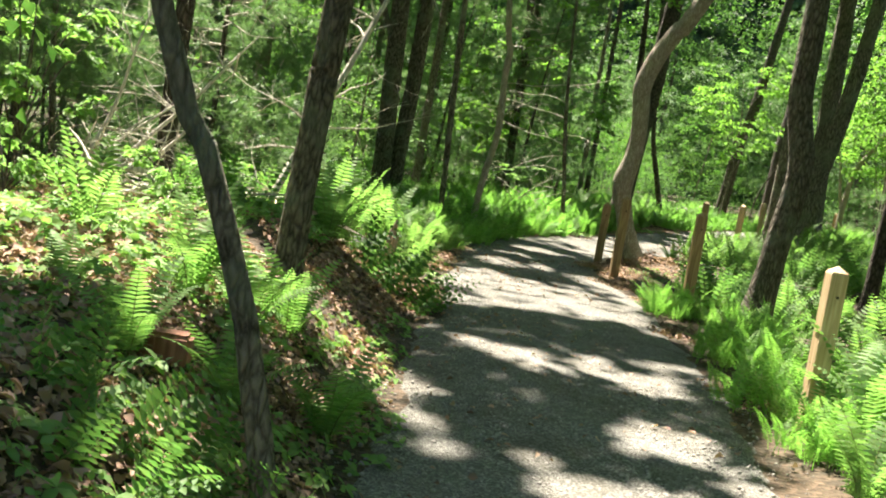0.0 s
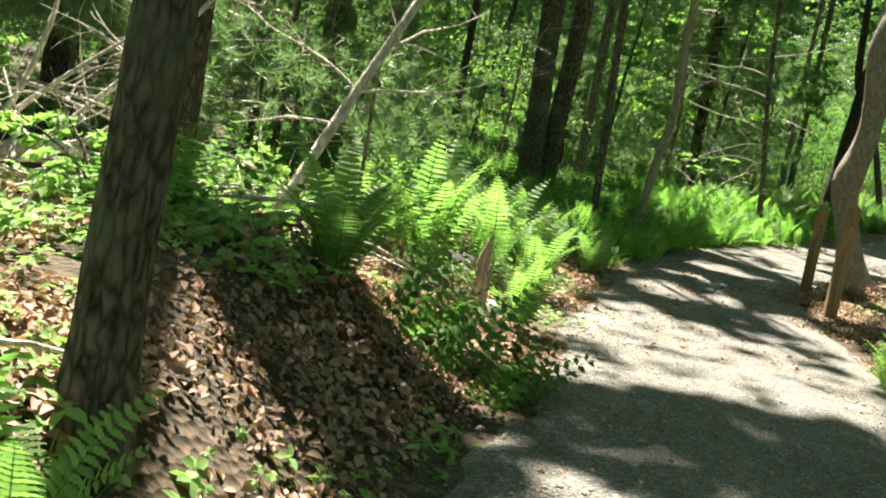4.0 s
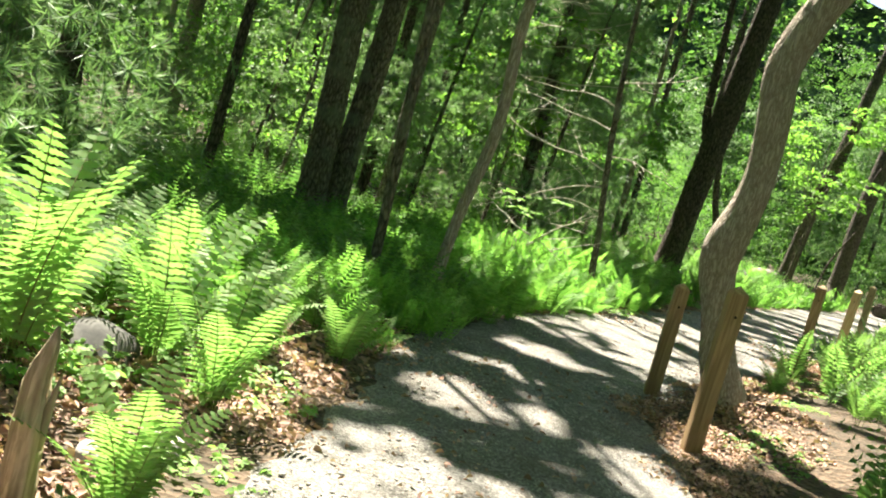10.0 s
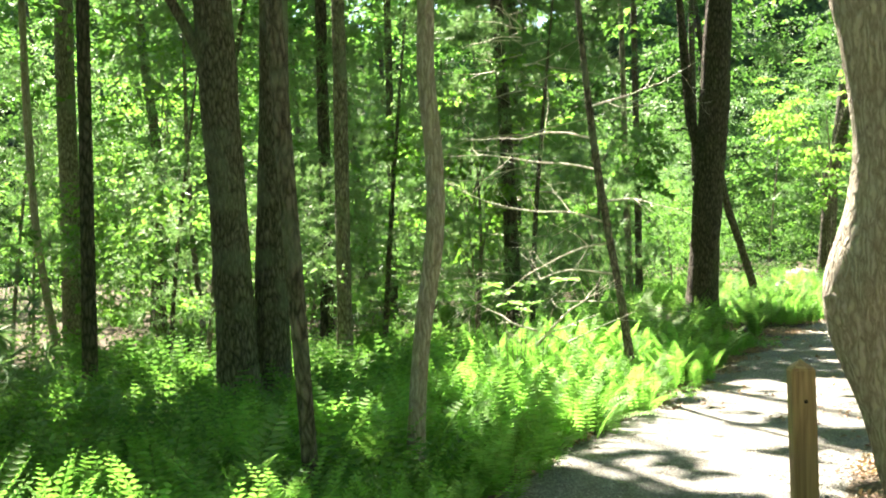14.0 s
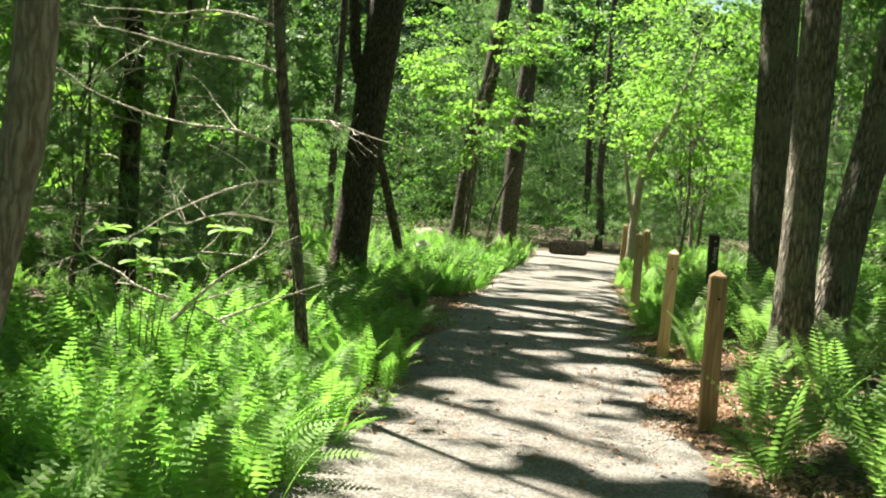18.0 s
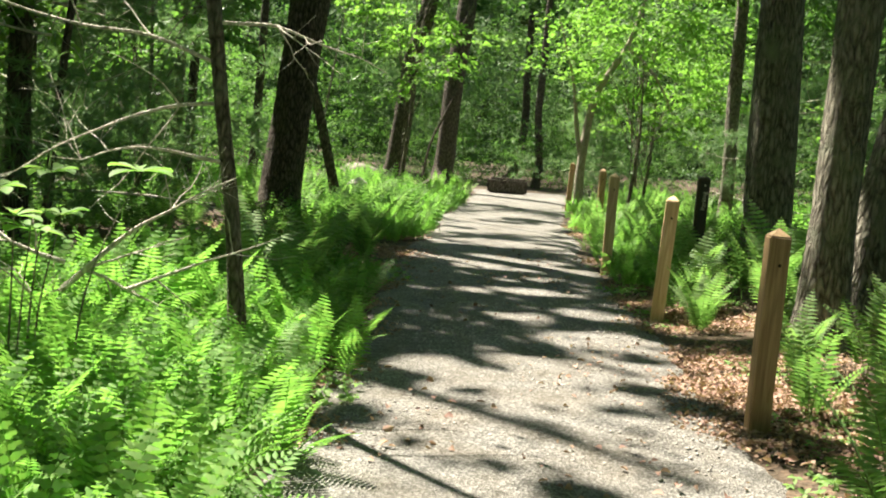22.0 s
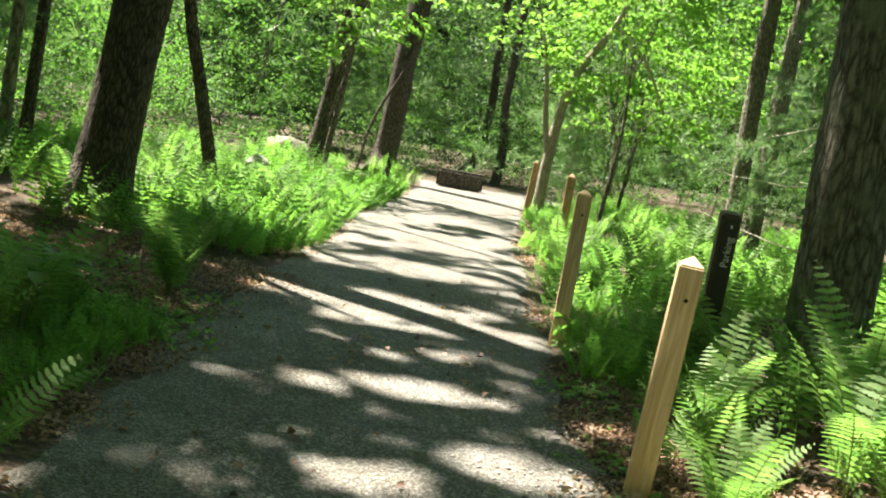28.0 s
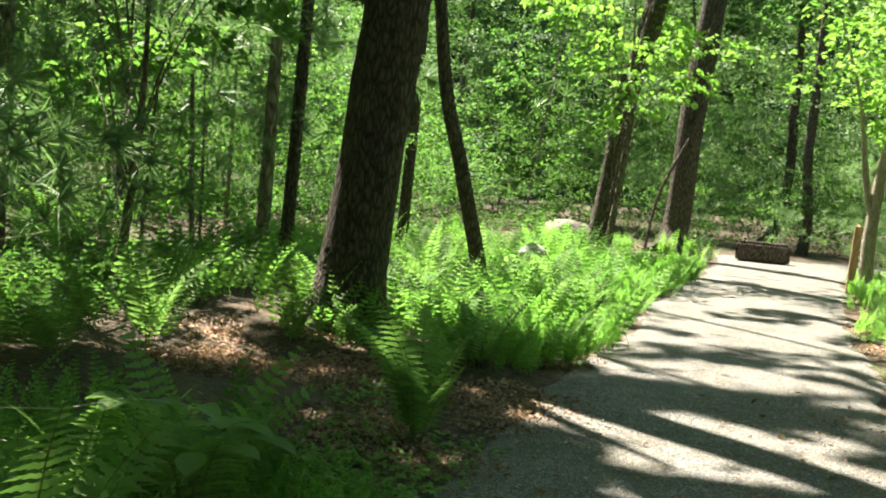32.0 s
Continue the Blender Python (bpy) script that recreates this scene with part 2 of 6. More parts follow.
POST_NEW = wood_mat("post_timber_fresh", (0.52, 0.34, 0.17), (0.78, 0.58, 0.36))
POST_OLD = wood_mat("post_timber_weathered", (0.2, 0.125, 0.06), (0.4, 0.27, 0.14))
STUMPW = wood_mat("weathered_stump_wood", (0.2, 0.15, 0.1), (0.56, 0.46, 0.34), 0.85)
ROTTEN = wood_mat("red_rotten_wood", (0.16, 0.06, 0.04), (0.42, 0.2, 0.14), 0.85)
HOLE = plain_mat("dark_hole", (0.012, 0.009, 0.006), 0.9)
SIGNDARK = plain_mat("dark_brown_plastic", (0.018, 0.02, 0.018), 0.45)
SIGNBROWN = plain_mat("brown_post", (0.05, 0.035, 0.022), 0.6)
WHITE = plain_mat("white_lettering", (0.75, 0.76, 0.74), 0.5)
ROCK = stone_mat("granite", (0.22, 0.2, 0.18), (0.5, 0.47, 0.43))
FIELDSTONE = stone_mat("field_stone", (0.11, 0.095, 0.075), (0.27, 0.24, 0.19))
ROCK_DARK = stone_mat("dark_rock", (0.03, 0.03, 0.028), (0.10, 0.095, 0.09), (0.05, 0.07, 0.03))

# ---- mesh tools ----


def mesh_np(name, V, F, mat, smooth=False, slots=None):
    """V (n,3) array, F (m,k) array of one face size."""
    V, F = np.asarray(V, np.float32), np.asarray(F, np.int32)
    me = bpy.data.meshes.new(name)
    k = F.shape[1]
    me.vertices.add(len(V))
    me.vertices.foreach_set("co", V.ravel())
    me.loops.add(F.size)
    me.loops.foreach_set("vertex_index", F.ravel())
    me.polygons.add(len(F))
    me.polygons.foreach_set("loop_start", np.arange(0, F.size, k, dtype=np.int32))
    if smooth:
        me.polygons.foreach_set("use_smooth", np.ones(len(F), bool))
    for m in mat if isinstance(mat, (list, tuple)) else [mat]:
        me.materials.append(m)
    if slots is not None:
        me.polygons.foreach_set("material_index", np.asarray(slots, np.int32))
    me.update(calc_edges=True)
    return me


def part(name, me, parent, label=""):
    ob = new(name, me)
    ob.parent = parent
    return tagged(ob, label)


def part_bm(name, bm, mat, parent=None, label="", smooth=False):
    me = bpy.data.meshes.new(name)
    bm.to_mesh(me)
    bm.free()
    me.materials.append(mat)
    if smooth:
        for p in me.polygons:
            p.use_smooth = True
    ob = new(name, me)
    if parent:
        ob.parent = parent
    return tagged(ob, label)


def spline(points, step):
    """Catmull-Rom through (x, y, z, r) rows."""
    P = np.array(points, float)
    P = np.vstack([2 * P[0] - P[1], P, 2 * P[-1] - P[-2]])
    out = []
    for i in range(1, len(P) - 2):
        n = max(1, int(np.linalg.norm(P[i + 1, :3] - P[i, :3]) / step))
        for k in range(n):
            t = k / n
            a, b, c, d = P[i - 1], P[i], P[i + 1], P[i + 2]
            out.append(0.5 * (2 * b + (c - a) * t + (2 * a - 5 * b + 4 * c - d) * t * t + (3 * b - a - 3 * c + d) * t ** 3))
    out.append(P[-2])
    return np.array(out)


def tube(points, mat, name, step=0.15, sides=10, rough=0.06, seed=0, flare=0.0, ridges=0):
    """A tapered, uneven stem along (x, y, z, r) rows; flare widens its foot into root buttresses."""
    rng = np.random.RandomState(seed)
    C = spline(points, step)
    n = len(C)
    d = np.gradient(C[:, :3], axis=0)
    d /= np.linalg.norm(d, axis=1)[:, None] + 1e-9
    ref = np.where(np.abs(d[:, 2:3]) > 0.9, np.array([[1.0, 0, 0]]), np.array([[0, 0, 1.0]]))
    u = np.cross(d, ref)
    u /= np.linalg.norm(u, axis=1)[:, None]
    for i in range(1, n):          # keep the frame from twisting
        u[i] = u[i - 1] - d[i] * (u[i - 1] @ d[i])
        u[i] /= np.linalg.norm(u[i])
    w = np.cross(d, u)
    a = np.linspace(0, 2 * np.pi, sides, endpoint=False)
    ph = rng.rand(6) * 6.28
    h = np.arange(n)[:, None] * step
    lump = 1 + rough * (np.sin(2 * a[None] + ph[0] + h * 1.7) * 0.5 + np.sin(3 * a[None] + ph[1] - h * 2.3) * 0.5) + rough * 0.6 * (rng.rand(n, sides) - 0.5)
    if ridges:
        lump += rough * 0.7 * np.sin(ridges * a[None] + 1.5 * np.sin(h * 3 + ph[2]))
    R = np.maximum(C[:, 3:4], 0.002) * lump
    if flare:
        z = C[:, 2:3] - C[0, 2]
        R = R * (1 + flare * np.exp(-np.maximum(z, 0) / 0.18) * (1 + 0.5 * np.sin(4 * a[None] + ph[3]) + 0.3 * np.sin(7 * a[None] + ph[4])))
    V = C[:, None, :3] + R[..., None] * (np.cos(a)[None, :, None] * u[:, None] + np.sin(a)[None, :, None] * w[:, None])
    V = V.reshape(-1, 3)
    i, j = np.meshgrid(np.arange(n - 1), np.arange(sides), indexing="ij")
    k = (j + 1) % sides
    F = np.stack([i * sides + j, i * sides + k, (i + 1) * sides + k, (i + 1) * sides + j], -1).reshape(-1, 4)
    return mesh_np(name, V, F, mat, True)


def leaf_cards(P, D, N, L, W, fold=0.25):
    """Pointed leaves with a folded midrib: base P, direction D, normal N, length L, width W."""
    D = D / (np.linalg.norm(D, axis=1)[:, None] + 1e-9)
    S = np.cross(D, N)
    S /= np.linalg.norm(S, axis=1)[:, None] + 1e-9
    N2 = np.cross(S, D)
    L, W = np.broadcast_to(L, len(P))[:, None], np.broadcast_to(W, len(P))[:, None]
    mid = P + D * L * 0.45
    A, T = P, P + D * L - N2 * L * 0.12
    l, r = mid + S * W * 0.5 + N2 * W * fold, mid - S * W * 0.5 + N2 * W * fold
    n = len(P)
    V = np.stack([A, l, T, r], 1).reshape(-1, 3)
    b = np.arange(n)[:, None] * 4
    F = np.stack([b + [0, 2, 1], b + [0, 3, 2]], 1).reshape(-1, 3)
    return V, F


def oval_leaves(P, D, N, L, W, fold=0.15):
    """Rounded leaves of six points with a folded midrib and a bent tip."""
    D = D / (np.linalg.norm(D, axis=1)[:, None] + 1e-9)
    S = np.cross(D, N)
    S /= np.linalg.norm(S, axis=1)[:, None] + 1e-9
    N2 = np.cross(S, D)
    L, W = np.broadcast_to(L, len(P))[:, None], np.broadcast_to(W, len(P))[:, None]
    row = lambda q, h, side: P + D * L * q + S * W * h * side + N2 * (W * fold * abs(h) * 2 - L * 0.18 * q * q)
    V = np.stack([P, row(0.3, 0.46, 1), row(0.68, 0.4, 1), row(1.0, 0.0, 1), row(0.68, 0.4, -1), row(0.3, 0.46, -1), row(0.5, 0.0, 1)], 1).reshape(-1, 3)
    b = np.arange(len(P))[:, None] * 7
    F = np.stack([b + [i, (i + 1) % 6, 6] for i in range(6)], 1).reshape(-1, 3)
    return V, F


def joined(parts):
    V, F, o = [], [], 0
    for v, f in parts:
        V.append(v)
        F.append(f + o)
        o += len(v)
    return np.vstack(V), np.vstack(F)


def rand_dirs(rng, n, up=0.0):
    d = rng.normal(size=(n, 3))
    d[:, 2] += up
    return d / np.linalg.norm(d, axis=1)[:, None]


# ---- foliage shapes, each built once and shared ----


def spray(rng, n, length, leaf, flat=0.25):
    """A leafy branch: leaves in a fan along a drooping twig that runs along +x."""
    t = rng.rand(n) ** 0.8
    side = rng.choice([-1, 1], n)
    reach = (0.12 + 0.5 * np.sin(np.pi * np.clip(t, 0.05, 0.95))) * length * 0.55 * rng.rand(n)
    P = np.stack([t * length, side * reach, -0.25 * length * t ** 2 + rng.normal(size=n) * flat * 0.25 * length], 1)
    D = np.stack([0.6 + rng.rand(n) * 0.5, side * (0.3 + rng.rand(n)), -0.35 + 0.5 * rng.normal(size=n)], 1)
    N = rand_dirs(rng, n, 1.8)
    s = leaf * (0.6 + 0.7 * rng.rand(n))
    return leaf_cards(P, D, N, s, s * 0.62)


def turned(V, rz, ry, at, s=1.0):
    c, sn = np.cos(rz), np.sin(rz)
    c2, s2 = np.cos(ry), np.sin(ry)
    M = np.array([[c, -sn, 0], [sn, c, 0], [0, 0, 1]]) @ np.array([[c2, 0, s2], [0, 1, 0], [-s2, 0, c2]])
    return V * s @ M.T + at


def crown_mesh(name, seed, height, radius, base, sprays, leaves, leaf, mat, shape=0.5):
    """Many leafy branches round an axis, with gaps between them, from z=base to z=height."""
    rng = np.random.RandomState(seed)
    parts = []
    for i in range(sprays):
        h = rng.rand()
        z = base + (height - base) * h
        rad = radius * (0.35 + 0.65 * np.sin(np.pi * min(1, max(0.08, h ** shape * 0.98)))) * (0.6 + 0.6 * rng.rand())
        a = i * 2.4 + rng.normal() * 0.5
        ln = 0.45 * rad + 0.25
        V, F = spray(rng, leaves, ln, leaf)
        out = rad * 0.55 * (0.2 + 0.9 * rng.rand())
        parts.append((turned(V, a, rng.normal() * 0.25 - 0.1, np.array([np.cos(a) * out, np.sin(a) * out, z])), F))
    V, F = joined(parts)
    return mesh_np(name, V, F, mat)


def needles(rng, P, D, per, length, width):
    """Tufts of needles at P round the shoot direction D."""
    n = len(P)
    PP = np.repeat(P, per, 0)
    DD = np.repeat(D, per, 0) * 0.7 + rand_dirs(rng, n * per, 0.15)
    DD /= np.linalg.norm(DD, axis=1)[:, None]
    S = np.cross(DD, rand_dirs(rng, n * per))
    S /= np.linalg.norm(S, axis=1)[:, None] + 1e-9
    L = length * (0.7 + 0.5 * rng.rand(n * per))[:, None]
    V = np.stack([PP - S * width, PP + S * width, PP + DD * L + np.array([0, 0, -0.15]) * L], 1).reshape(-1, 3)
    return V, np.arange(len(V)).reshape(-1, 3)


def pine_crown(name, seed, height, radius, base, boughs, tufts, per, length, width):
    rng = np.random.RandomState(seed)
    parts = []
    for i in range(boughs):
        h = (i + rng.rand()) / boughs
        z = base + (height - base) * h
        ln = radius * (1 - 0.8 * h) * (0.7 + 0.5 * rng.rand())
        a = i * 2.4 + rng.normal() * 0.4
        t = rng.rand(tufts) ** 0.6
        side = rng.normal(size=tufts) * 0.28 * ln * (1.1 - t)
        P = np.stack([t * ln, side, 0.10 * ln * t - 0.18 * ln * t ** 2 + rng.normal(size=tufts) * 0.06 * ln], 1)
        D = np.stack([np.full(tufts, 0.8), np.sign(side) * 0.5, np.full(tufts, 0.25)], 1)
        V, F = needles(rng, P, D, per, length, width)
        parts.append((turned(V, a, -0.05 + 0.15 * rng.normal(), np.array([0, 0, z])), F))
    V, F = joined(parts)
    return mesh_np(name, V, F, PINE)


def frond(rng, length, pairs, width, arch, fine=False, k=9):
    """One fern leaf rising from the origin along +x: rows of pinnae that shrink to the tip."""
    t = (np.arange(pairs) + 1.5) / (pairs + 1)
    # the stalk bends from steep to level or drooping
    ang = np.radians(78) - arch * t ** 1.3
    ds = length / pairs
    x, z = np.cumsum(np.cos(ang)) * ds, np.cumsum(np.sin(ang)) * ds
    env = np.sin(np.pi * np.clip(0.10 + 0.90 * t, 0, 1)) ** 0.75 * (1 - 0.25 * t)
    env[t < 0.18] *= 0.15
    parts = []
    twist = rng.normal() * 0.25
    for s in (-1, 1):
        n = pairs
        P = np.stack([x, np.zeros(n), z], 1)
        fw = np.stack([np.cos(ang), np.zeros(n), np.sin(ang)], 1)
        D = fw * 0.32 + np.array([0, s, 0]) * 1.0 + np.stack([-np.sin(ang), np.zeros(n), np.cos(ang)], 1) * (0.12 + s * twist)
        N = np.stack([-np.sin(ang), np.zeros(n), np.cos(ang)], 1) + rng.normal(size=(n, 3)) * 0.12
        L = width * env * (0.9 + 0.2 * rng.rand(n))
        W = np.minimum(ds * (0.62 if fine else 0.82), L * 0.45)
        if not fine:
            parts.append(leaf_cards(P, D, N, L, W, 0.1))
            continue
        Dn = D / np.linalg.norm(D, axis=1)[:, None]
        S = np.cross(Dn, N)
        S /= np.linalg.norm(S, axis=1)[:, None]
        q = np.linspace(0, 1, k)
        half = np.where(np.arange(k) % 2 == 0, 0.36, 0.62) * (1 - q ** 2.2) * (0.75 + 0.5 * np.minimum(q * 4, 1))
        ctr = P[:, None] + Dn[:, None] * (q[None, :, None] * L[:, None, None]) - np.array([0, 0, 1.0]) * (q[None, :, None] ** 2 * L[:, None, None] * 0.22)
        off = S[:, None] * (half[None, :, None] * W[:, None, None])
        V = np.stack([ctr - off, ctr + off], 2).reshape(-1, 3)
        b = (np.arange(n) * 2 * k)[:, None, None]
        i = (np.arange(k - 1) * 2)[None, :, None]
        F = np.concatenate([(b + i + np.array([0, 1, 3])).reshape(-1, 3), (b + i + np.array([0, 3, 2])).reshape(-1, 3)])
        parts.append((V, F))
    # the stalk
    if not fine:
        x, z, ang, pairs = x[::3], z[::3], ang[::3], len(x[::3])
    P = np.stack([np.r_[0, x], np.zeros(pairs + 1), np.r_[0, z]], 1)
    r = np.linspace(0.006, 0.0015, pairs + 1)[:, None] * max(0.6, length)
    a, b, c = P + [0, 1, 0] * r, P + [0, -1, 0] * r, P + np.stack([np.sin(np.r_[1.3, ang]), 0 * r[:, 0], -np.cos(np.r_[1.3, ang])], 1) * r
    V = np.stack([a, b, c], 1).reshape(-1, 3)
    o = np.arange(pairs)[:, None] * 3
    F = np.concatenate([np.concatenate([o + [i, (i + 1) % 3, 3 + (i + 1) % 3], o + [i, 3 + (i + 1) % 3, 3 + i]]) for i in range(3 if fine else 2)])
    return joined(parts), (V, F)


def frond_mesh(name, rng, length, pairs, width, arch, mat, fine, tilt=0.0):
    (V, F), (SV, SF) = frond(rng, length, pairs, width, arch, fine)
    AV, AF = joined([(V, F), (SV, SF)])
    return mesh_np(name, turned(AV, 0, tilt, np.zeros(3)), AF, [mat, RACHIS], False, np.r_[np.zeros(len(F)), np.ones(len(SF))])


def fern_rosette(seed, count, length, pairs, width, arch, mat, fine):
    """A list of (frond mesh, turn, shift) that make up one large fern."""
    rng = np.random.RandomState(seed)
    return [(frond_mesh("frond", rng, length * (0.7 + 0.45 * rng.rand()), pairs, width * (0.8 + 0.4 * rng.rand()), arch * (0.55 + 0.7 * rng.rand()), mat, fine, rng.normal() * 0.12), i * 137.5 + rng.normal() * 15, 0.05 * rng.rand()) for i in range(count)]


def carpet_tile(name, seed, plants, size, length, mat, pairs=20, fine=False):
    """A patch of a fern carpet: single fronds standing close together."""
    rng = np.random.RandomState(seed)
    parts = []
    for i in range(plants):
        (V, F), st = frond(rng, length * (0.65 + 0.6 * rng.rand()), pairs, length * (0.2 if fine else 0.17), 0.35 + 0.75 * rng.rand(), fine, 5)
        r, a = size * 0.5 * rng.rand() ** 0.5, rng.rand() * 6.28
        at = np.array([np.cos(a) * r, np.sin(a) * r, 0])
        b = rng.rand() * 6.28
        tl = rng.normal() * 0.16
        parts.append((turned(V, b, tl, at), F))
        parts.append((turned(st[0], b, tl, at), st[1]))
    V, F = joined(parts)
    return mesh_np(name, V, F, mat)


def thicket(name, seed, wide, high, clusters, per, leaves, leaf, mat):
    """A patch of dense wood edge: leafy branches in uneven clusters with gaps between them."""
    rng = np.random.RandomState(seed)
    parts = []
    for c in range(clusters):
        cx, cy, cz = (rng.rand() - 0.5) * wide, (rng.rand() - 0.5) * wide, high * rng.rand() ** 0.9
        size = 0.5 + 0.7 * rng.rand()
        for i in range(per):
            V, F = spray(rng, leaves, 0.7 + 0.5 * rng.rand(), leaf)
            parts.append((turned(V, rng.rand() * 6.28, rng.normal() * 0.3, np.array([cx, cy, cz + 0.2]) + rng.normal(size=3) * [size, size, size * 0.5]), F))
    V, F = joined(parts)
    V[:, 2] = np.maximum(V[:, 2], 0.02)
    return mesh_np(name, V, F, mat)


def herb_tile(name, seed, plants, size, leaf, tall, mat):
    """A patch of low herbs: whorls of small leaves at several heights."""
    rng = np.random.RandomState(seed)
    n = plants * 5
    r, a = size * 0.5 * rng.rand(plants) ** 0.5, rng.rand(plants) * 6.28
    C = np.stack([r * np.cos(a), r * np.sin(a), tall * (0.25 + rng.rand(plants))], 1)
    P = np.repeat(C, 5, 0)
    b = np.tile(np.arange(5) * 1.2566, plants) + np.repeat(rng.rand(plants) * 6.28, 5)
    D = np.stack([np.cos(b), np.sin(b), rng.normal(size=n) * 0.3], 1)
    L = leaf * (0.5 + 0.9 * np.repeat(rng.rand(plants), 5))
    V, F = oval_leaves(P, D, rand_dirs(rng, n, 2.5), L, L * 0.62, 0.12)
    SV = np.stack([C * [1, 1, 0] + [0.002, 0, -0.02], C * [1, 1, 0] - [0.002, 0, 0.02], C], 1).reshape(-1, 3)
    V, F = joined([(V, F), (SV, np.arange(len(SV)).reshape(-1, 3))])
    return mesh_np(name, V, F, mat)


def litter_tile(name, seed, count, size, leaf, mat):
    """Dead leaves, curled, lying over one another."""
    rng = np.random.RandomState(seed)
    r, a = size * 0.5 * rng.rand(count) ** 0.55, rng.rand(count) * 6.28
    P = np.stack([r * np.cos(a), r * np.sin(a), 0.004 + 0.03 * rng.rand(count)], 1)
    D = rand_dirs(rng, count) * [1, 1, 0.25]
    L = leaf * (0.5 + 0.8 * rng.rand(count))
    V, F = oval_leaves(P, D, rand_dirs(rng, count, 2.2), L, L * (0.5 + 0.35 * rng.rand(count)), 0.35)
    V[:, 2] = np.maximum(V[:, 2], 0.001)
    return mesh_np(name, V, F, mat)


def pebble_tile(name, seed, count, size, stone, mat):
    rng = np.random.RandomState(seed)
    C = np.stack([(rng.rand(count) - 0.5) * size, (rng.rand(count) - 0.5) * size, np.zeros(count)], 1)
    octa = np.array([[1, 0, 0], [-1, 0, 0], [0, 1, 0], [0, -1, 0], [0, 0, 0.8], [0, 0, -0.5]], float)
    S = stone * (0.35 + rng.rand(count) ** 3)[:, None, None] * (0.7 + 0.6 * rng.rand(count, 6, 1))
    V = C[:, None] + octa[None] * S
    f = np.array([[0, 2, 4], [2, 1, 4], [1, 3, 4], [3, 0, 4], [2, 0, 5], [1, 2, 5], [3, 1, 5], [0, 3, 5]])
    F = (np.arange(count)[:, None, None] * 6 + f[None]).reshape(-1, 3)
    return mesh_np(name, V.reshape(-1, 3), F, mat)


def branching(rng, start, way, length, radius, forks, droop=0.1, depth=2):
    """Rows of (x, y, z, r) for a crooked branch and the twigs on it."""
    way = np.array(way, float) / np.linalg.norm(way)
    n = 6
    pts, p, d = [], np.array(start, float), way.copy()
    for i in range(n + 1):
        pts.append((*p, radius * (1 - 0.85 * i / n)))
        d = d + rng.normal(size=3) * 0.13 + np.array([0, 0, -droop * 0.2])
        d /= np.linalg.norm(d)
        p = p + d * length / n
    out = [pts]
    if depth > 0:
        for k in range(forks):
            i = 1 + rng.randint(n - 1)
            side = np.cross(way, rand_dirs(rng, 1)[0])
            out += branching(rng, pts[i][:3], way * 0.6 + side / (np.linalg.norm(side) + 1e-6), length * (0.25 + 0.35 * rng.rand()), pts[i][3] * 0.65, max(1, forks - 2), droop, depth - 1)
    return out


def twig_mesh(name, runs, mat, step=0.09, sides=6):
    parts = []
    for k, r in enumerate(runs):
        C = spline(r, step)
        d = np.gradient(C[:, :3], axis=0)
        d /= np.linalg.norm(d, axis=1)[:, None] + 1e-9
        u = np.cross(d, [0.31, 0.17, 0.93])
        u /= np.linalg.norm(u, axis=1)[:, None] + 1e-9
        w = np.cross(d, u)
        a = np.linspace(0, 6.283, sides, endpoint=False)
        V = (C[:, None, :3] + np.maximum(C[:, 3:4], 0.0012)[:, :, None] * (np.cos(a)[None, :, None] * u[:, None] + np.sin(a)[None, :, None] * w[:, None])).reshape(-1, 3)
        i, j = np.meshgrid(np.arange(len(C) - 1), np.arange(sides), indexing="ij")
        q = (j + 1) % sides
        parts.append((V, np.stack([i * sides + j, i * sides + q, (i + 1) * sides + q, (i + 1) * sides + j], -1).reshape(-1, 4)))
    V, F = joined(parts)
    return mesh_np(name, V, F, mat, True)


# ---- ground and path ----
EDGES = [(-14, 1.9, 4.0), (-10, 1.2, 3.1), (-7, 0.62, 2.45), (-4.5, 0.12, 2.0), (-3, -0.2, 1.8), (-1.3, -0.6, 1.52), (1.3, -1.13, 1.0), (2.7, -1.5, 0.62),
         (4.5, -1.85, 0.1), (6, -2.1, -0.35), (8, -2.13, -0.22), (9.8, -1.87, 0.15), (11.2, -1.66, 0.5), (12.5, -1.4, 0.8), (15, -1.05, 1.18), (17, -0.65, 1.5),
         (19, -0.35, 1.85), (20.5, 0.0, 2.15), (23, 0.6, 2.7), (25, 0.9, 3.1), (31, 2.4, 4.6), (34, 3.0, 5.6), (36, 3.3, 7.5)]
EY = np.array([e[0] for e in EDGES])
EL, ER = np.array([e[1] for e in EDGES]), np.array([e[2] for e in EDGES])


def left_edge(y):
    return np.interp(y, EY, EL)


def right_edge(y):
    return np.interp(y, EY, ER)


def bare_ground(x, y):
    """Where few plants stand: the worn side trail by the big oak and the leaf-strewn spots of the bank."""
    along = (x + 0.6) * -0.743 + (y - 18.5) * 0.669
    across = (x + 0.6) * 0.669 + (y - 18.5) * 0.743
    trail = -0.6 < along < 2.9 and abs(across) < 0.62
    low = 16.7 < y < 19.2 and -2.6 < x < -0.55
    bank = ((x + 2.0) / 0.55) ** 2 + ((y - 3.5) / 1.25) ** 2 < 1 or ((x + 2.1) / 0.6) ** 2 + ((y - 1.55) / 0.75) ** 2 < 1
    return trail or low or bank


def off_path(x, y):
    """Metres outside the path; negative on it."""
    return np.maximum(left_edge(y) - x, x - right_edge(y)) if np.ndim(x) else max(left_edge(y) - x, x - right_edge(y))


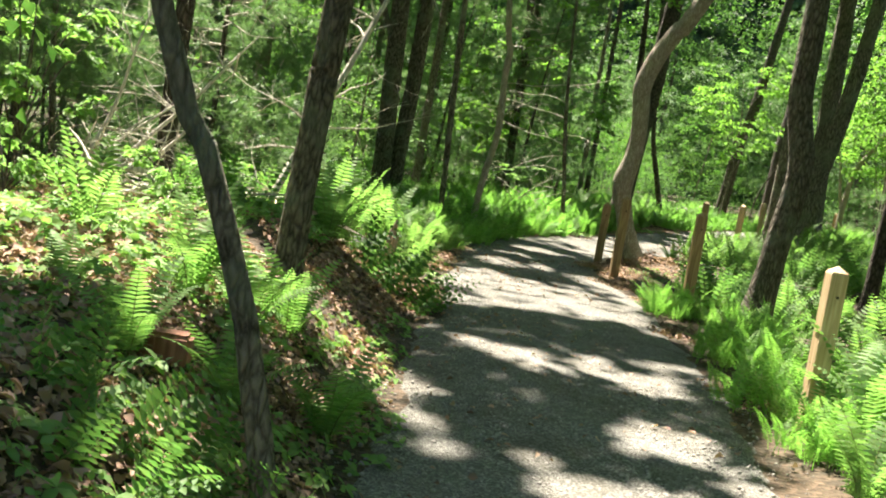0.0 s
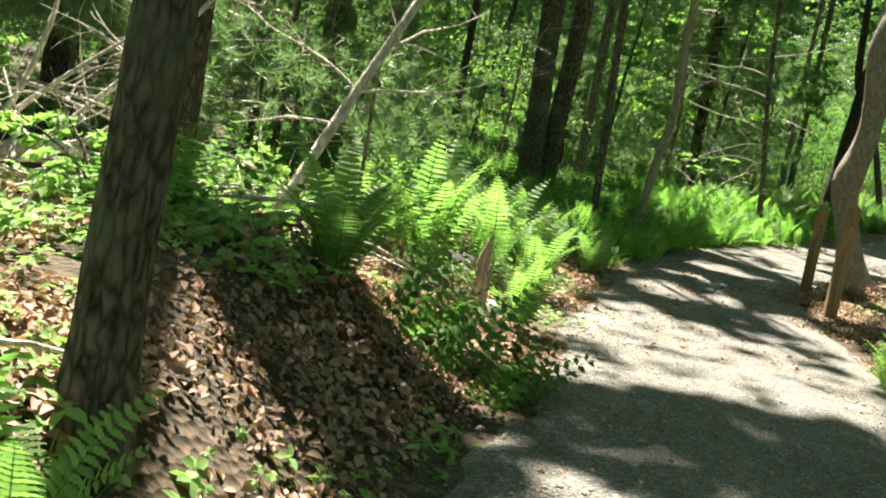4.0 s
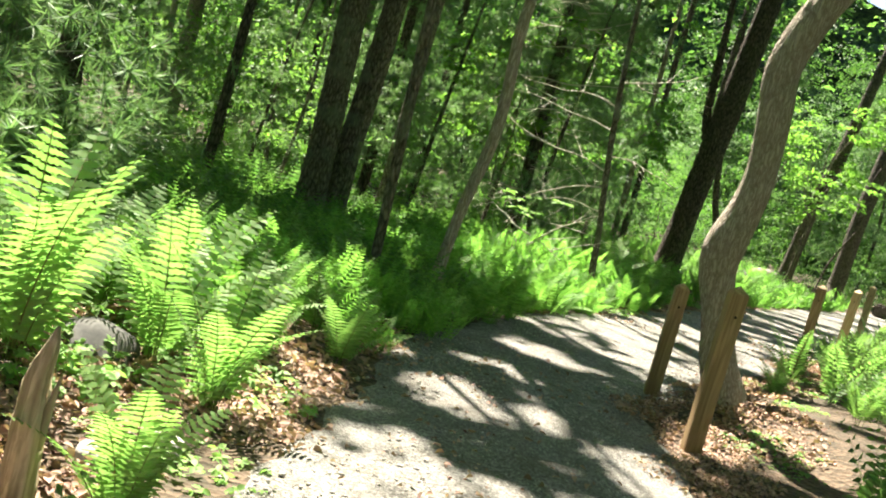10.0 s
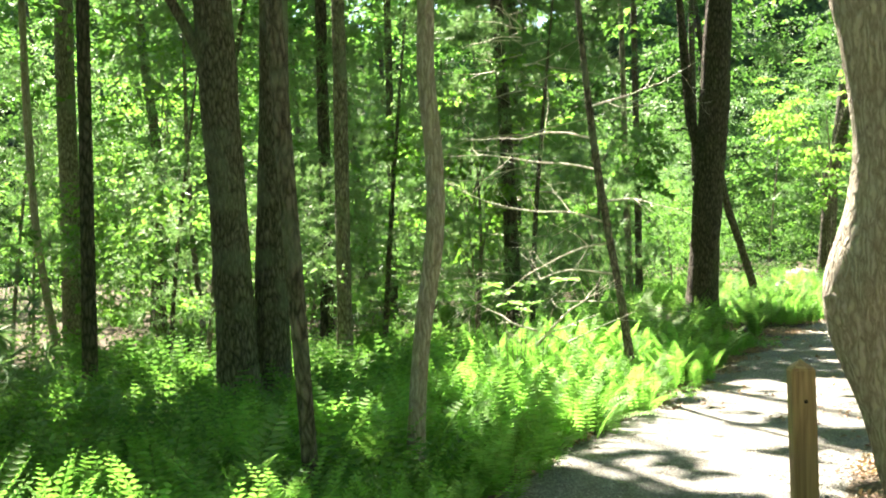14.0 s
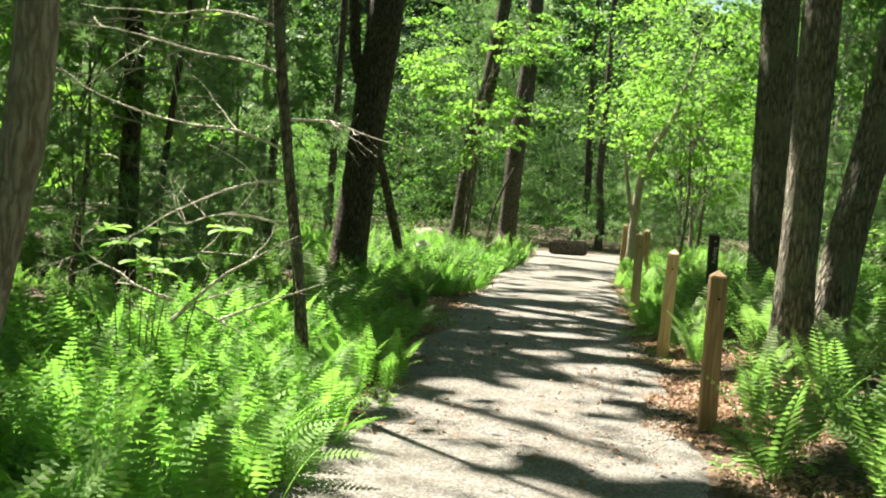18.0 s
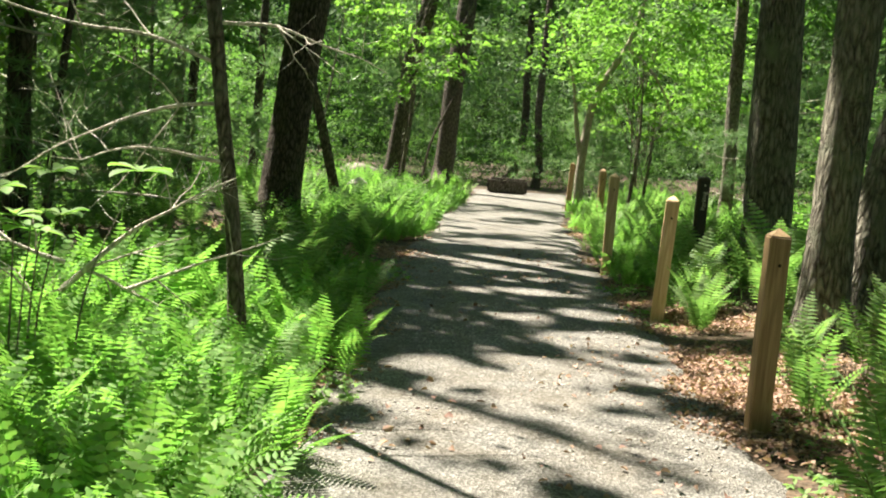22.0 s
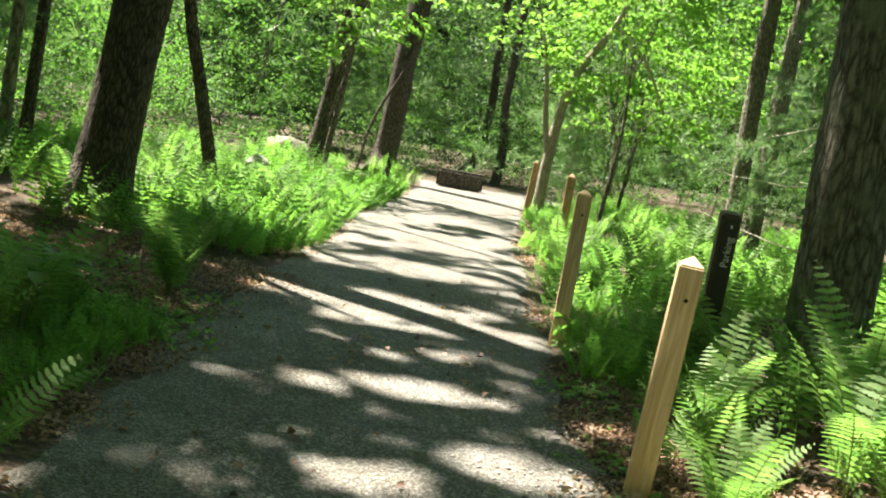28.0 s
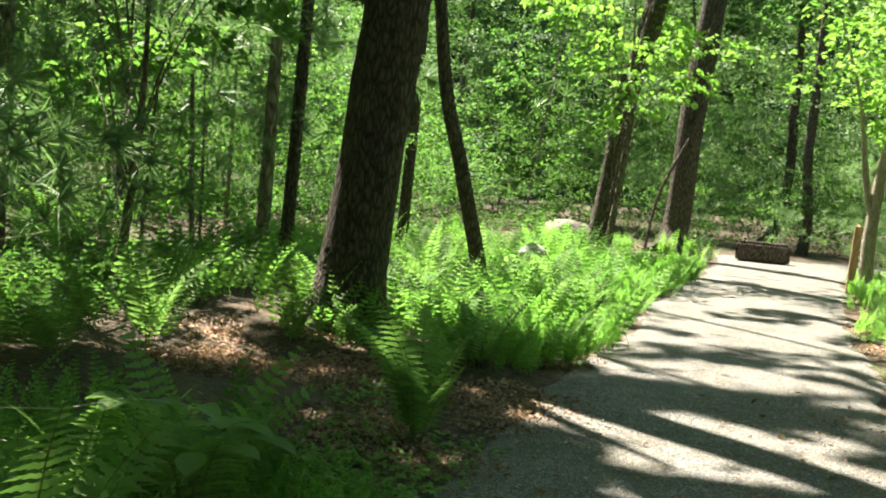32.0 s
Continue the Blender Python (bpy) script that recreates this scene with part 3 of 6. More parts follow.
def height(x, y):
    x, y = np.asarray(x, float), np.asarray(y, float)
    o = np.clip(np.maximum(left_edge(y) - x, x - right_edge(y)), 0, 3)
    bumps = 0.05 * np.sin(x * 1.9 + 1.3 * np.sin(y * 0.7)) + 0.04 * np.sin(y * 2.3 + x) + 0.02 * np.sin(x * 6.1 + y * 4.7)
    smooth = lambda v: np.clip(v, 0, 1) ** 2 * (3 - 2 * np.clip(v, 0, 1))
    left_bank = 0.5 * smooth((left_edge(y) - x - 0.05) / 1.05) * smooth((1.6 - y) / 2.6)
    right_bank = 0.16 * smooth((x - right_edge(y) - 0.3) / 1.0) * smooth((y - 10) / 3) * smooth((26 - y) / 5)
    verge = x - right_edge(y)
    mound = 0.2 * smooth((verge + 0.05) / 0.4) * np.exp(-((y - 6.8) / 1.3) ** 2) + 0.1 * smooth(verge / 0.5) * np.exp(-((y - 18.3) / 1.2) ** 2)
    return mound + np.clip(o / 1.2, 0, 1) * (bumps + 0.03) - 0.012 + left_bank + right_bank


def ground_z(x, y):
    return float(height(x, y))


def build_ground():
    def axis(lo, hi, step, far):
        core = np.arange(lo, hi + 1e-6, step)
        outw = np.cumsum(step * 1.35 ** np.arange(1, 26))
        outw = outw[outw < far]
        return np.r_[lo - outw[::-1], core, hi + outw]
    xs, ys = axis(-9, 9, 0.14, 900), axis(-12, 38, 0.14, 900)
    X, Y = np.meshgrid(xs, ys, indexing="ij")
    Z = height(X, Y)
    n, m = X.shape
    i, j = np.meshgrid(np.arange(n - 1), np.arange(m - 1), indexing="ij")
    F = np.stack([i * m + j, (i + 1) * m + j, (i + 1) * m + j + 1, i * m + j + 1], -1).reshape(-1, 4)
    tagged(new("ground", mesh_np("ground", np.stack([X, Y, Z], -1).reshape(-1, 3), F, GROUND, True)), "brown forest floor of soil and old leaves", "ground", kind="structure")
    # the path: a thin crowned bed with frayed edges
    rng = np.random.RandomState(3)
    ys = np.arange(-13, 36, 0.09)
    k = 26
    wave = lambda s: 0.05 * np.sin(ys * 1.7 + s) + 0.03 * np.sin(ys * 4.3 + 2 * s) + 0.018 * np.sin(ys * 11 + 3 * s) + 0.012 * rng.normal(size=len(ys))
    L, R = left_edge(ys) + wave(1.0) - 0.04, right_edge(ys) + wave(2.6) + 0.04
    q = np.linspace(0, 1, k)
    X = L[:, None] + (R - L)[:, None] * q
    Y = ys[:, None] + 0 * X
    Z = 0.004 + 0.014 * np.sin(np.pi * q)[None] + 0.004 * np.sin(X * 9 + Y * 7) * np.sin(np.pi * q)[None]
    Z[:, 0] = Z[:, -1] = -0.03
    n, m = X.shape
    i, j = np.meshgrid(np.arange(n - 1), np.arange(m - 1), indexing="ij")
    F = np.stack([i * m + j, i * m + j + 1, (i + 1) * m + j + 1, (i + 1) * m + j], -1).reshape(-1, 4)
    tagged(new("path", mesh_np("path", np.stack([X, Y, Z], -1).reshape(-1, 3), F, GRAVEL, True)), "grey crushed-stone footpath between ferns", "path", kind="structure")


build_ground()


def far_backdrop():
    """The distant wood all round: an uneven dark green curtain of foliage beyond the far trees."""
    m, nt, bs = nodes_of("distant_foliage")
    co = coords(nt)
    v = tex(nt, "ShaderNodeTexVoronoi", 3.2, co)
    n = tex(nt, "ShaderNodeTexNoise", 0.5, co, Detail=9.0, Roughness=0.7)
    # dark end: shade between leaf clumps, painted onto the closed curtain
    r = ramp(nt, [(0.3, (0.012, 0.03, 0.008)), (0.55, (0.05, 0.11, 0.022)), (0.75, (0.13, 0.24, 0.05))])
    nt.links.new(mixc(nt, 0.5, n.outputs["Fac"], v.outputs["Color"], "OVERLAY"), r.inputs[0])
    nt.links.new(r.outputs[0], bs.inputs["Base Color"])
    bs.inputs["Roughness"].default_value = 0.9
    bump(nt, bs, v.outputs["Distance"], 1.0, 0.4)
    k, rows = 260, 26
    a = np.linspace(0, 6.2832, k, endpoint=False)
    rng = np.random.RandomState(8)
    top = 19 + 2.5 * np.sin(a * 9) + 1.5 * np.sin(a * 23 + 1) + 1.2 * rng.rand(k)
    q = np.linspace(0, 1, rows)
    R = 62 + 1.6 * rng.normal(size=(k, rows)) + 2 * np.sin(a * 17)[:, None] + 6 * q[None] ** 2
    V = np.stack([R * np.cos(a)[:, None], 12 + R * np.sin(a)[:, None], top[:, None] * q[None] - 0.5], -1).reshape(-1, 3)
    i, j = np.meshgrid(np.arange(k), np.arange(rows - 1), indexing="ij")
    h = (i + 1) % k
    F = np.stack([i * rows + j, h * rows + j, h * rows + j + 1, i * rows + j + 1], -1).reshape(-1, 4)
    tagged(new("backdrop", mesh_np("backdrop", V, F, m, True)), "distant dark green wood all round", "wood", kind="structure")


far_backdrop()

# ---- trees ----
# holes cut in the unseen canopy to put sunlight on the ground: x, y, half-width, half-length
OPENINGS = [(-3.4, -0.9, 2.5, 2.0), (-1.5, -2.8, 1.3, 0.9), (7.0, 27.0, 2.0, 2.0), (1.5, 30.3, 1.5, 1.4), (1.5, 14.7, 0.3, 0.32), (2.45, 19.25, 0.4, 0.4), (2.5, -4.9, 0.7, 0.9), (-2.7, -3.2, 1.3, 1.2), (-1.4, -4.4, 0.9, 0.6), (-1.0, -3.6, 0.8, 0.7), (0.6, 5.7, 0.6, 0.6), (2.0, 7.6, 1.0, 1.2), (-1.9, 0.8, 1.4, 0.9), (3.0, 0.6, 1.0, 1.4), (-3.4, 2.4, 2.0, 1.7), (-0.4, 2.2, 1.1, 1.3), (2.2, 3.6, 0.9, 1.6), (-1.75, 11.0, 0.9, 1.5), (-0.5, 11.2, 1.2, 0.9), (-0.9, 8.6, 0.8, 0.6),
            (1.2, 12.7, 0.8, 0.6), (2.1, 13.0, 0.6, 0.5), (0.1, 25.5, 2.2, 3.4), (4.2, 22.5, 1.5, 3.2), (3.6, 30.5, 1.5, 2.2), (0.9, 18.0, 1.1, 0.35), (1.0, 20.6, 1.0, 0.5), (2.6, -2.2, 0.9, 1.6), (-5.5, 12.0, 1.5, 1.5), (0.5, 16.2, 0.35, 0.25), (1.3, -3.9, 0.6, 0.3), (4.4, 15.5, 0.7, 0.8),
            (-0.5, 2.3, 1.1, 0.85), (-1.2, 4.8, 0.5, 0.6), (0.2, 12.85, 1.3, 0.4), (-1.0, 11.3, 0.8, 0.9), (0.6, 13.9, 0.5, 0.35), (0.6, 18.7, 1.0, 0.45), (1.2, -2.7, 0.3, 0.45), (-0.9, 9.8, 0.6, 0.5), (-1.9, 12.1, 0.8, 1.1), (2.4, 27.3, 2.0, 1.8), (-1.2, 21.7, 1.8, 1.5), (2.0, 14.5, 0.75, 0.45), (3.1, 15.9, 0.5, 0.5), (0.15, 14.75, 0.3, 0.2), (0.85, 15.1, 0.35, 0.28), (0.7, 16.2, 0.4, 0.22), (5.0, 33.0, 2.4, 2.4), (8.5, 30.0, 2.0, 2.0), (-0.2, -1.1, 0.5, 0.3), (6.0, 27.2, 2.8, 2.8), (-3.4, 19.8, 1.2, 1.2), (0.9, 23.2, 1.6, 1.2), (0.25, -5.95, 0.4, 0.3), (-4.6, 17.0, 1.4, 1.4), (-2.5, 5.3, 0.4, 0.5), (-3.5, 5.7, 0.5, 0.45), (-1.75, 14.8, 0.3, 0.25), (-2.2, 15.7, 0.3, 0.25)]


# where the canopy stays closed but for the openings above
CLOSED = [(-1.9, 16.0, 2.4, 3.2), (-1.0, -6.0, 1.8, 1.6), (-1.8, 20.0, 1.5, 1.6), (0.3, 15.6, 2.2, 3.0), (1.1, -3.6, 1.9, 2.4), (-1.6, 14.6, 2.0, 2.0), (-1.9, 18.6, 1.6, 2.2), (-1.4, 5.4, 1.2, 1.4), (2.4, 17.0, 1.4, 1.8), (0.1, 0.2, 1.3, 0.8), (-1.1, -1.1, 1.1, 1.0), (-0.5, 14.0, 0.8, 0.5), (0.3, 16.4, 1.4, 1.1), (-3.3, 6.9, 1.7, 1.8), (0.0, 15.1, 1.2, 1.0)]


# where no leaf is cut from the unseen canopy, to keep the ferns in deep shade
DEEP = [(-1.2, -1.35, 0.85, 0.7), (-3.9, 7.2, 0.8, 1.0), (-3.4, 10.0, 0.6, 1.4), (0.1, 0.2, 1.2, 0.6)]


def open_above(P):
    """For points (n, 3) of the canopy: whether sunlight that passes them belongs to an opening."""
    gx, gy = P[:, 0] - _s.x / _s.z * P[:, 2], P[:, 1] - _s.y / _s.z * P[:, 2]
    free = np.zeros(len(P), bool)
    for cx, cy, a, c in OPENINGS:
        free |= ((gx - cx) / a) ** 2 + ((gy - cy) / c) ** 2 < 1 + 0.25 * np.sin(gx * 5 + cy) * np.sin(gy * 6 + cx)
    gaps = np.sin(1.7 * gx + 1.3 * np.sin(1.9 * gy)) + np.sin(3.3 * gy + 0.8 * np.sin(1.2 * gx) + 1.0) + 0.5 * np.sin(5.1 * gx + 4.3 * gy)
    fine = np.sin(2.9 * gx + 1.9 * np.sin(1.7 * gy) + 0.7) + np.sin(3.7 * gy + 1.8 * np.sin(1.6 * gx) + 1.3 * np.sin(1.1 * gy)) + 0.7 * np.sin(7.3 * gx + 5.1 * gy + 1.5 * np.sin(2.3 * gx)) + 0.55 * np.sin(11 * gy - 6 * gx + np.sin(3 * gx)) + 0.5 * np.sin(15 * gx + 9 * gy + 1.5 * np.sin(4 * gy)) 
    off = np.maximum(left_edge(gy) - gx, gx - right_edge(gy))
    wide = 0.9 * (np.sin(0.75 * gx + 1.1 * np.sin(0.6 * gy)) + np.sin(0.95 * gy + 0.9 * np.sin(0.5 * gx) + 0.6)) + 0.35 * np.sin(3.1 * gx + 2.7 * gy)
    free &= (off > 0.3) | (fine > -2.0)
    gaps = np.where(off < 0.4, fine, np.where(off > 3.5, wide, gaps))
    shut = np.zeros(len(P), bool)
    for cx, cy, a, c in CLOSED:
        shut |= ((gx - cx) / a) ** 2 + ((gy - cy) / c) ** 2 < 1
    deep = np.zeros(len(P), bool)
    for cx, cy, a, c in DEEP:
        deep |= ((gx - cx) / a) ** 2 + ((gy - cy) / c) ** 2 < 1
    aside = off > 2.4
    return ~deep & (free | (gaps > np.where(shut, np.where(off > 0.4, 1.2, 1.55), np.where(aside, 1.15, 0.2))))


def in_clearing(P):
    """For points (n, 3): whether the sunlight that passes them falls into one of OPENINGS."""
    gx, gy = P[:, 0] - _s.x / _s.z * P[:, 2], P[:, 1] - _s.y / _s.z * P[:, 2]
    free = np.zeros(len(P), bool)
    for cx, cy, a, c in OPENINGS:
        free |= ((gx - cx) / a) ** 2 + ((gy - cy) / c) ** 2 < 1
    return free


def clear_the_openings():
    """Takes out of the shared crowns the leaves that would close a clearing of the canopy."""
    bpy.context.view_layer.update()
    for ob in [o for o in scene.objects if o.type == "MESH" and o.data.name.split(".")[0] in ("far_crown", "sapling_crown", "pine_crown", "near_pine_crown", "young_pine_crown", "wood_thicket")]:
        me, k = ob.data, 3 if "pine" in ob.data.name else 4
        M = np.array(ob.matrix_world)
        if abs(M[0, 3]) > 24 or not -14 < M[1, 3] < 48:
            continue
        V = np.empty(len(me.vertices) * 3, np.float32)
        me.vertices.foreach_get("co", V)
        V = V.reshape(-1, k, 3)
        C = V.mean(1) @ M[:3, :3].T + M[:3, 3]
        gone = (C[:, 2] > 2.6) & in_clearing(C)
        if not gone.any():
            continue
        V = V[~gone]
        f = np.arange(len(V))[:, None] * k
        F = f + [0, 1, 2] if k == 3 else np.stack([f + [0, 2, 1], f + [0, 3, 2]], 1).reshape(-1, 3)
        ob.data = mesh_np("crown", V.reshape(-1, 3), F, me.materials[0])


def in_opening(x, y, z):
    return bool(open_above(np.array([[x, y, z]], float))[0])


def thinned(V, F, at, rng):
    """Leaves V, F (four points a leaf) without those that would close an opening."""
    C = V.reshape(-1, 4, 3).mean(1) + np.array([at[0], at[1], 0])
    keep = ~open_above(C) | (rng.rand(len(C)) < 0.012)
    n = int(keep.sum())
    f = np.arange(n)[:, None] * 4
    return V.reshape(-1, 4, 3)[keep].reshape(-1, 3), np.stack([f + [0, 2, 1], f + [0, 3, 2]], 1).reshape(-1, 3)


def canopy(at, seed, high, radius, base, sprays, leaves=54, leaf=0.235, mat=None):
    """A crown of leafy branches that leaves the canopy's openings free."""
    rng = np.random.RandomState(seed)
    parts = []
    for i in range(sprays):
        h = rng.rand()
        z = base + (high - base) * h
        rad = radius * (0.35 + 0.65 * math.sin(math.pi * min(1, max(0.08, h ** 0.6 * 0.98)))) * (0.6 + 0.6 * rng.rand())
        a, out = i * 2.4 + rng.normal() * 0.5, rad * math.sqrt(rng.rand())
        V, F = spray(rng, leaves, 0.9 + 0.5 * rng.rand(), leaf)
        px, py = math.cos(a) * out, math.sin(a) * out
        c = turned(V, a, rng.normal() * 0.25 - 0.1, np.array([px, py, z]))
        parts.append((c, F))
    V, F = joined(parts)
    V, F = thinned(V, F, at, rng)
    return mesh_np("crown", V, F, mat or LEAF)


FAR_CROWNS = [crown_mesh("far_crown", 20 + i, 15, 3.3, 6.6, 105, 44, 0.25, LEAF_SHADED if i % 2 else LEAF) for i in range(5)]
TOP_CROWNS = [crown_mesh("sapling_top", 35 + i, 9, 1.7, 3.6, 40, 60, 0.11, LEAF_B if i % 2 else LEAF) for i in range(4)]
SAPLING_CROWNS = [crown_mesh("sapling_crown", 30 + i, 4.8, 1.5, 0.9, 34, 46, 0.088, LEAF_B if i % 2 else LEAF) for i in range(6)]
BIRCH_CROWN = crown_mesh("birch_crown", 39, 7.2, 2.9, 2.5, 140, 40, 0.115, LEAF_B)
PINE_CROWNS = [pine_crown("pine_crown", 40 + i, 11, 2.6, 1.4, 60, 22, 8, 0.16, 0.006) for i in range(2)]
NEAR_PINES = [pine_crown("near_pine_crown", 55 + i, 5.4, 2.0, 0.6, 46, 38, 24, 0.13, 0.0042) for i in range(2)]
YOUNG_PINES = [pine_crown("young_pine_crown", 50 + i, 4.8, 1.7, 0.7, 42, 22, 9, 0.14, 0.005) for i in range(3)]


def tree(kind, stem, bark, label, crown=None, crown_at=(0, 0), crown_spin=0.0, crown_scale=1.0, limbs=(), flare=0.25, sides=14, step=0.14, ridges=9, seed=0, group="", category="tree", rough=0.05):
    """A tree whose stem runs along (x, y, z, r) rows in the world; the thing sits at the stem's foot."""
    x0, y0 = stem[0][0], stem[0][1]
    root = new(kind)
    root.location = (x0, y0, 0)
    rows = [(x - x0, y - y0, z, r) for x, y, z, r in stem]
    part("trunk", tube(rows, bark, "trunk", step, sides, rough, seed, flare, ridges), root)
    for n, limb in enumerate(limbs):
        part("limb", tube([(x - x0, y - y0, z, r) for x, y, z, r in limb], bark, "limb", 0.12, 7, 0.08, seed + n + 1), root)
    if crown == "canopy":
        tx, ty = stem[-2][0], stem[-2][1]
        c = part("crown", canopy((tx, ty), 500 + seed, stem[-1][2] + 0.8, 4.1, 7.0, 150), root)
        c.location = (tx - x0, ty - y0, 0)
    elif crown is BIRCH_CROWN:
        c = part("crown", crown, root)
        c.location = (*crown_at, 0)
    elif crown:
        V = np.empty(len(crown.vertices) * 3, np.float32)
        crown.vertices.foreach_get("co", V)
        V = turned(V.reshape(-1, 3), radians(crown_spin), 0, np.array([*crown_at, 0]), crown_scale)
        V, F = thinned(V, None, (x0, y0), np.random.RandomState(seed))
        part("crown", mesh_np("crown", V, F, crown.materials[0]), root)
    return tagged(root, label, category, group)


def carry_up(stem, top, lean=0.5, r_end=0.05):
    """Continues a stem upward to the height top, straightening as it goes."""
    (x1, y1, z1, r1), (x2, y2, z2, r2) = stem[-2], stem[-1]
    dz = max(0.2, z2 - z1)
    vx, vy = (x2 - x1) / dz * lean, (y2 - y1) / dz * lean
    out = list(stem)
    n = 3
    for i in range(1, n + 1):
        h = (top - z2) * i / n
        out.append((x2 + vx * h * (1 - 0.25 * i / n), y2 + vy * h * (1 - 0.25 * i / n), z2 + h, r2 + (r_end - r2) * i / n))
    return out


# the near trees, whose stems the walk shows
tree("leaning_maple_sapling", carry_up([(0.13, -5.45, 0.02, 0.05), (0.14, -5.45, 0.23, 0.042), (0.06, -5.48, 0.58, 0.04), (0.02, -5.5, 0.76, 0.037), (-0.07, -5.53, 1.02, 0.035), (-0.16, -5.56, 1.26, 0.034), (-0.31, -5.64, 1.63, 0.032)], 7, 0.6, 0.015), BARK_GREY, "thin crooked grey-barked tree at the path's edge", crown=TOP_CROWNS[0], crown_spin=0, seed=1)
tree("leaning_pine", carry_up([(-1.04, -2.8, 0.2, 0.13), (-1.01, -2.8, 0.4, 0.1), (-1.0, -2.8, 0.6, 0.083), (-0.995, -2.8, 0.9, 0.077), (-0.98, -2.79, 1.25, 0.076), (-0.965, -2.78, 1.65, 0.076), (-0.94, -2.78, 2.05, 0.076)], 14, 0.9), BARK_BROWN, "leaning rough-barked dark trunk among ferns", crown="canopy", seed=2, sides=22, step=0.07, ridges=11, rough=0.08)
tree("roadside_maple", carry_up([(1.66, 2.8, 0.0, 0.16), (1.7, 2.8, 0.35, 0.135), (1.75, 2.8, 0.85, 0.122), (1.83, 2.8, 1.65, 0.12), (1.71, 2.8, 2.3, 0.118), (1.7, 2.8, 3.1, 0.115)], 13, 0.6), BARK_BROWN, "crooked brown trunk in the ferns behind the posts", crown="canopy", seed=3, sides=20, ridges=11)
tree("roadside_oak", carry_up([(3.1, 6.3, 0.0, 0.11), (3.12, 6.3, 1.2, 0.09), (3.2, 6.3, 3.0, 0.085)], 14, 0.6), BARK_DARK, "straight dark trunk in the ferns", crown="canopy", seed=4)
tree("crooked_maple", carry_up([(0.2, 6.35, -0.08, 0.2), (0.14, 6.35, 0.06, 0.165), (0.02, 6.35, 0.32, 0.135), (-0.06, 6.35, 0.5, 0.123), (-0.12, 6.35, 0.71, 0.109), (-0.17, 6.35, 0.87, 0.112), (-0.225, 6.35, 1.07, 0.128), (-0.225, 6.35, 1.24, 0.138), (-0.17, 6.35, 1.48, 0.112), (-0.14, 6.35, 1.73, 0.099), (-0.145, 6.35, 1.93, 0.102), (-0.17, 6.35, 2.2, 0.112), (-0.2, 6.36, 2.5, 0.116), (-0.08, 6.37, 2.9, 0.115), (0.13, 6.38, 3.28, 0.112), (0.33, 6.4, 3.6, 0.108)], 12, 0.8), BARK_PALE, "crooked pale-barked maple with a bulging bend at the path", crown="canopy", seed=5, sides=32, step=0.05, ridges=15, flare=0.3, limbs=[[(-0.24, 6.28, 1.05, 0.06), (-0.31, 6.27, 1.14, 0.05), (-0.35, 6.27, 1.2, 0.025)]])
tree("twin_oak", carry_up([(-4.9, 10.16, 0.0, 0.2), (-4.93, 10.16, 0.56, 0.173), (-4.96, 10.15, 1.67, 0.159), (-5.04, 10.11, 3.95, 0.155)], 15, 0.6), BARK_BROWN, "straight dark trunk close beside its twin", crown="canopy", seed=6, limbs=[[(-4.98, 10.13, 2.6, 0.05), (-5.2, 10.0, 3.3, 0.045), (-5.5, 9.8, 4.0, 0.04), (-5.9, 9.6, 5.2, 0.02)]])
tree("twin_oak", carry_up([(-4.8, 10.55, 0.0, 0.18), (-4.77, 10.52, 0.97, 0.15), (-4.71, 10.52, 2.1, 0.135), (-4.64, 10.5, 3.98, 0.124)], 15, 0.6), BARK_BROWN, "straight dark trunk close beside its twin", crown="canopy", seed=7)
tree("maple_sapling", carry_up([(-2.82, 6.9, 0.0, 0.046), (-2.84, 6.9, 0.56, 0.042), (-2.89, 6.88, 1.71, 0.046), (-2.94, 6.85, 3.04, 0.041)], 9, 0.6, 0.015), BARK_BROWN, "slim straight dark sapling in the fern bed", crown=TOP_CROWNS[1], crown_spin=50, seed=8, sides=10)
tree("bent_sapling", carry_up([(-2.50, 7.56, 0.0, 0.058), (-2.47, 7.56, 0.5, 0.05), (-2.43, 7.58, 0.95, 0.049), (-2.34, 7.58, 1.5, 0.052), (-2.33, 7.58, 1.9, 0.05), (-2.36, 7.57, 2.4, 0.048), (-2.35, 7.57, 2.85, 0.046), (-2.43, 7.55, 3.2, 0.045)], 9, 0.5, 0.015), BARK_PALE, "wavy grey sapling in the fern bed", crown=TOP_CROWNS[2], crown_spin=100, seed=9, sides=16, step=0.08)
tree("big_dark_oak", carry_up([(-1.83, 21.0, 0.0, 0.34), (-1.79, 21.0, 0.43, 0.27), (-1.7, 21.0, 1.4, 0.25), (-1.56, 21.0, 3.0, 0.245), (-1.44, 21.0, 4.2, 0.24)], 17, 0.7), BARK_DARK, "large dark furrowed trunk leaning slightly over the ferns", crown="canopy", seed=10, sides=28, step=0.1, ridges=15, flare=0.4, limbs=[[(-1.6, 21.0, 2.6, 0.1), (-1.85, 21.0, 3.3, 0.09), (-1.95, 21.0, 4.6, 0.075), (-2.1, 21, 7, 0.03)]])
tree("dark_maple", carry_up([(-3.95, 16.2, 0.0, 0.115), (-3.95, 16.2, 0.85, 0.1), (-3.98, 16.2, 2.7, 0.09), (-4.05, 16.2, 4.6, 0.085)], 12, 0.6), BARK_DARK, "straight thin dark trunk in the wood", crown=FAR_CROWNS[0], crown_scale=0.85, seed=11)
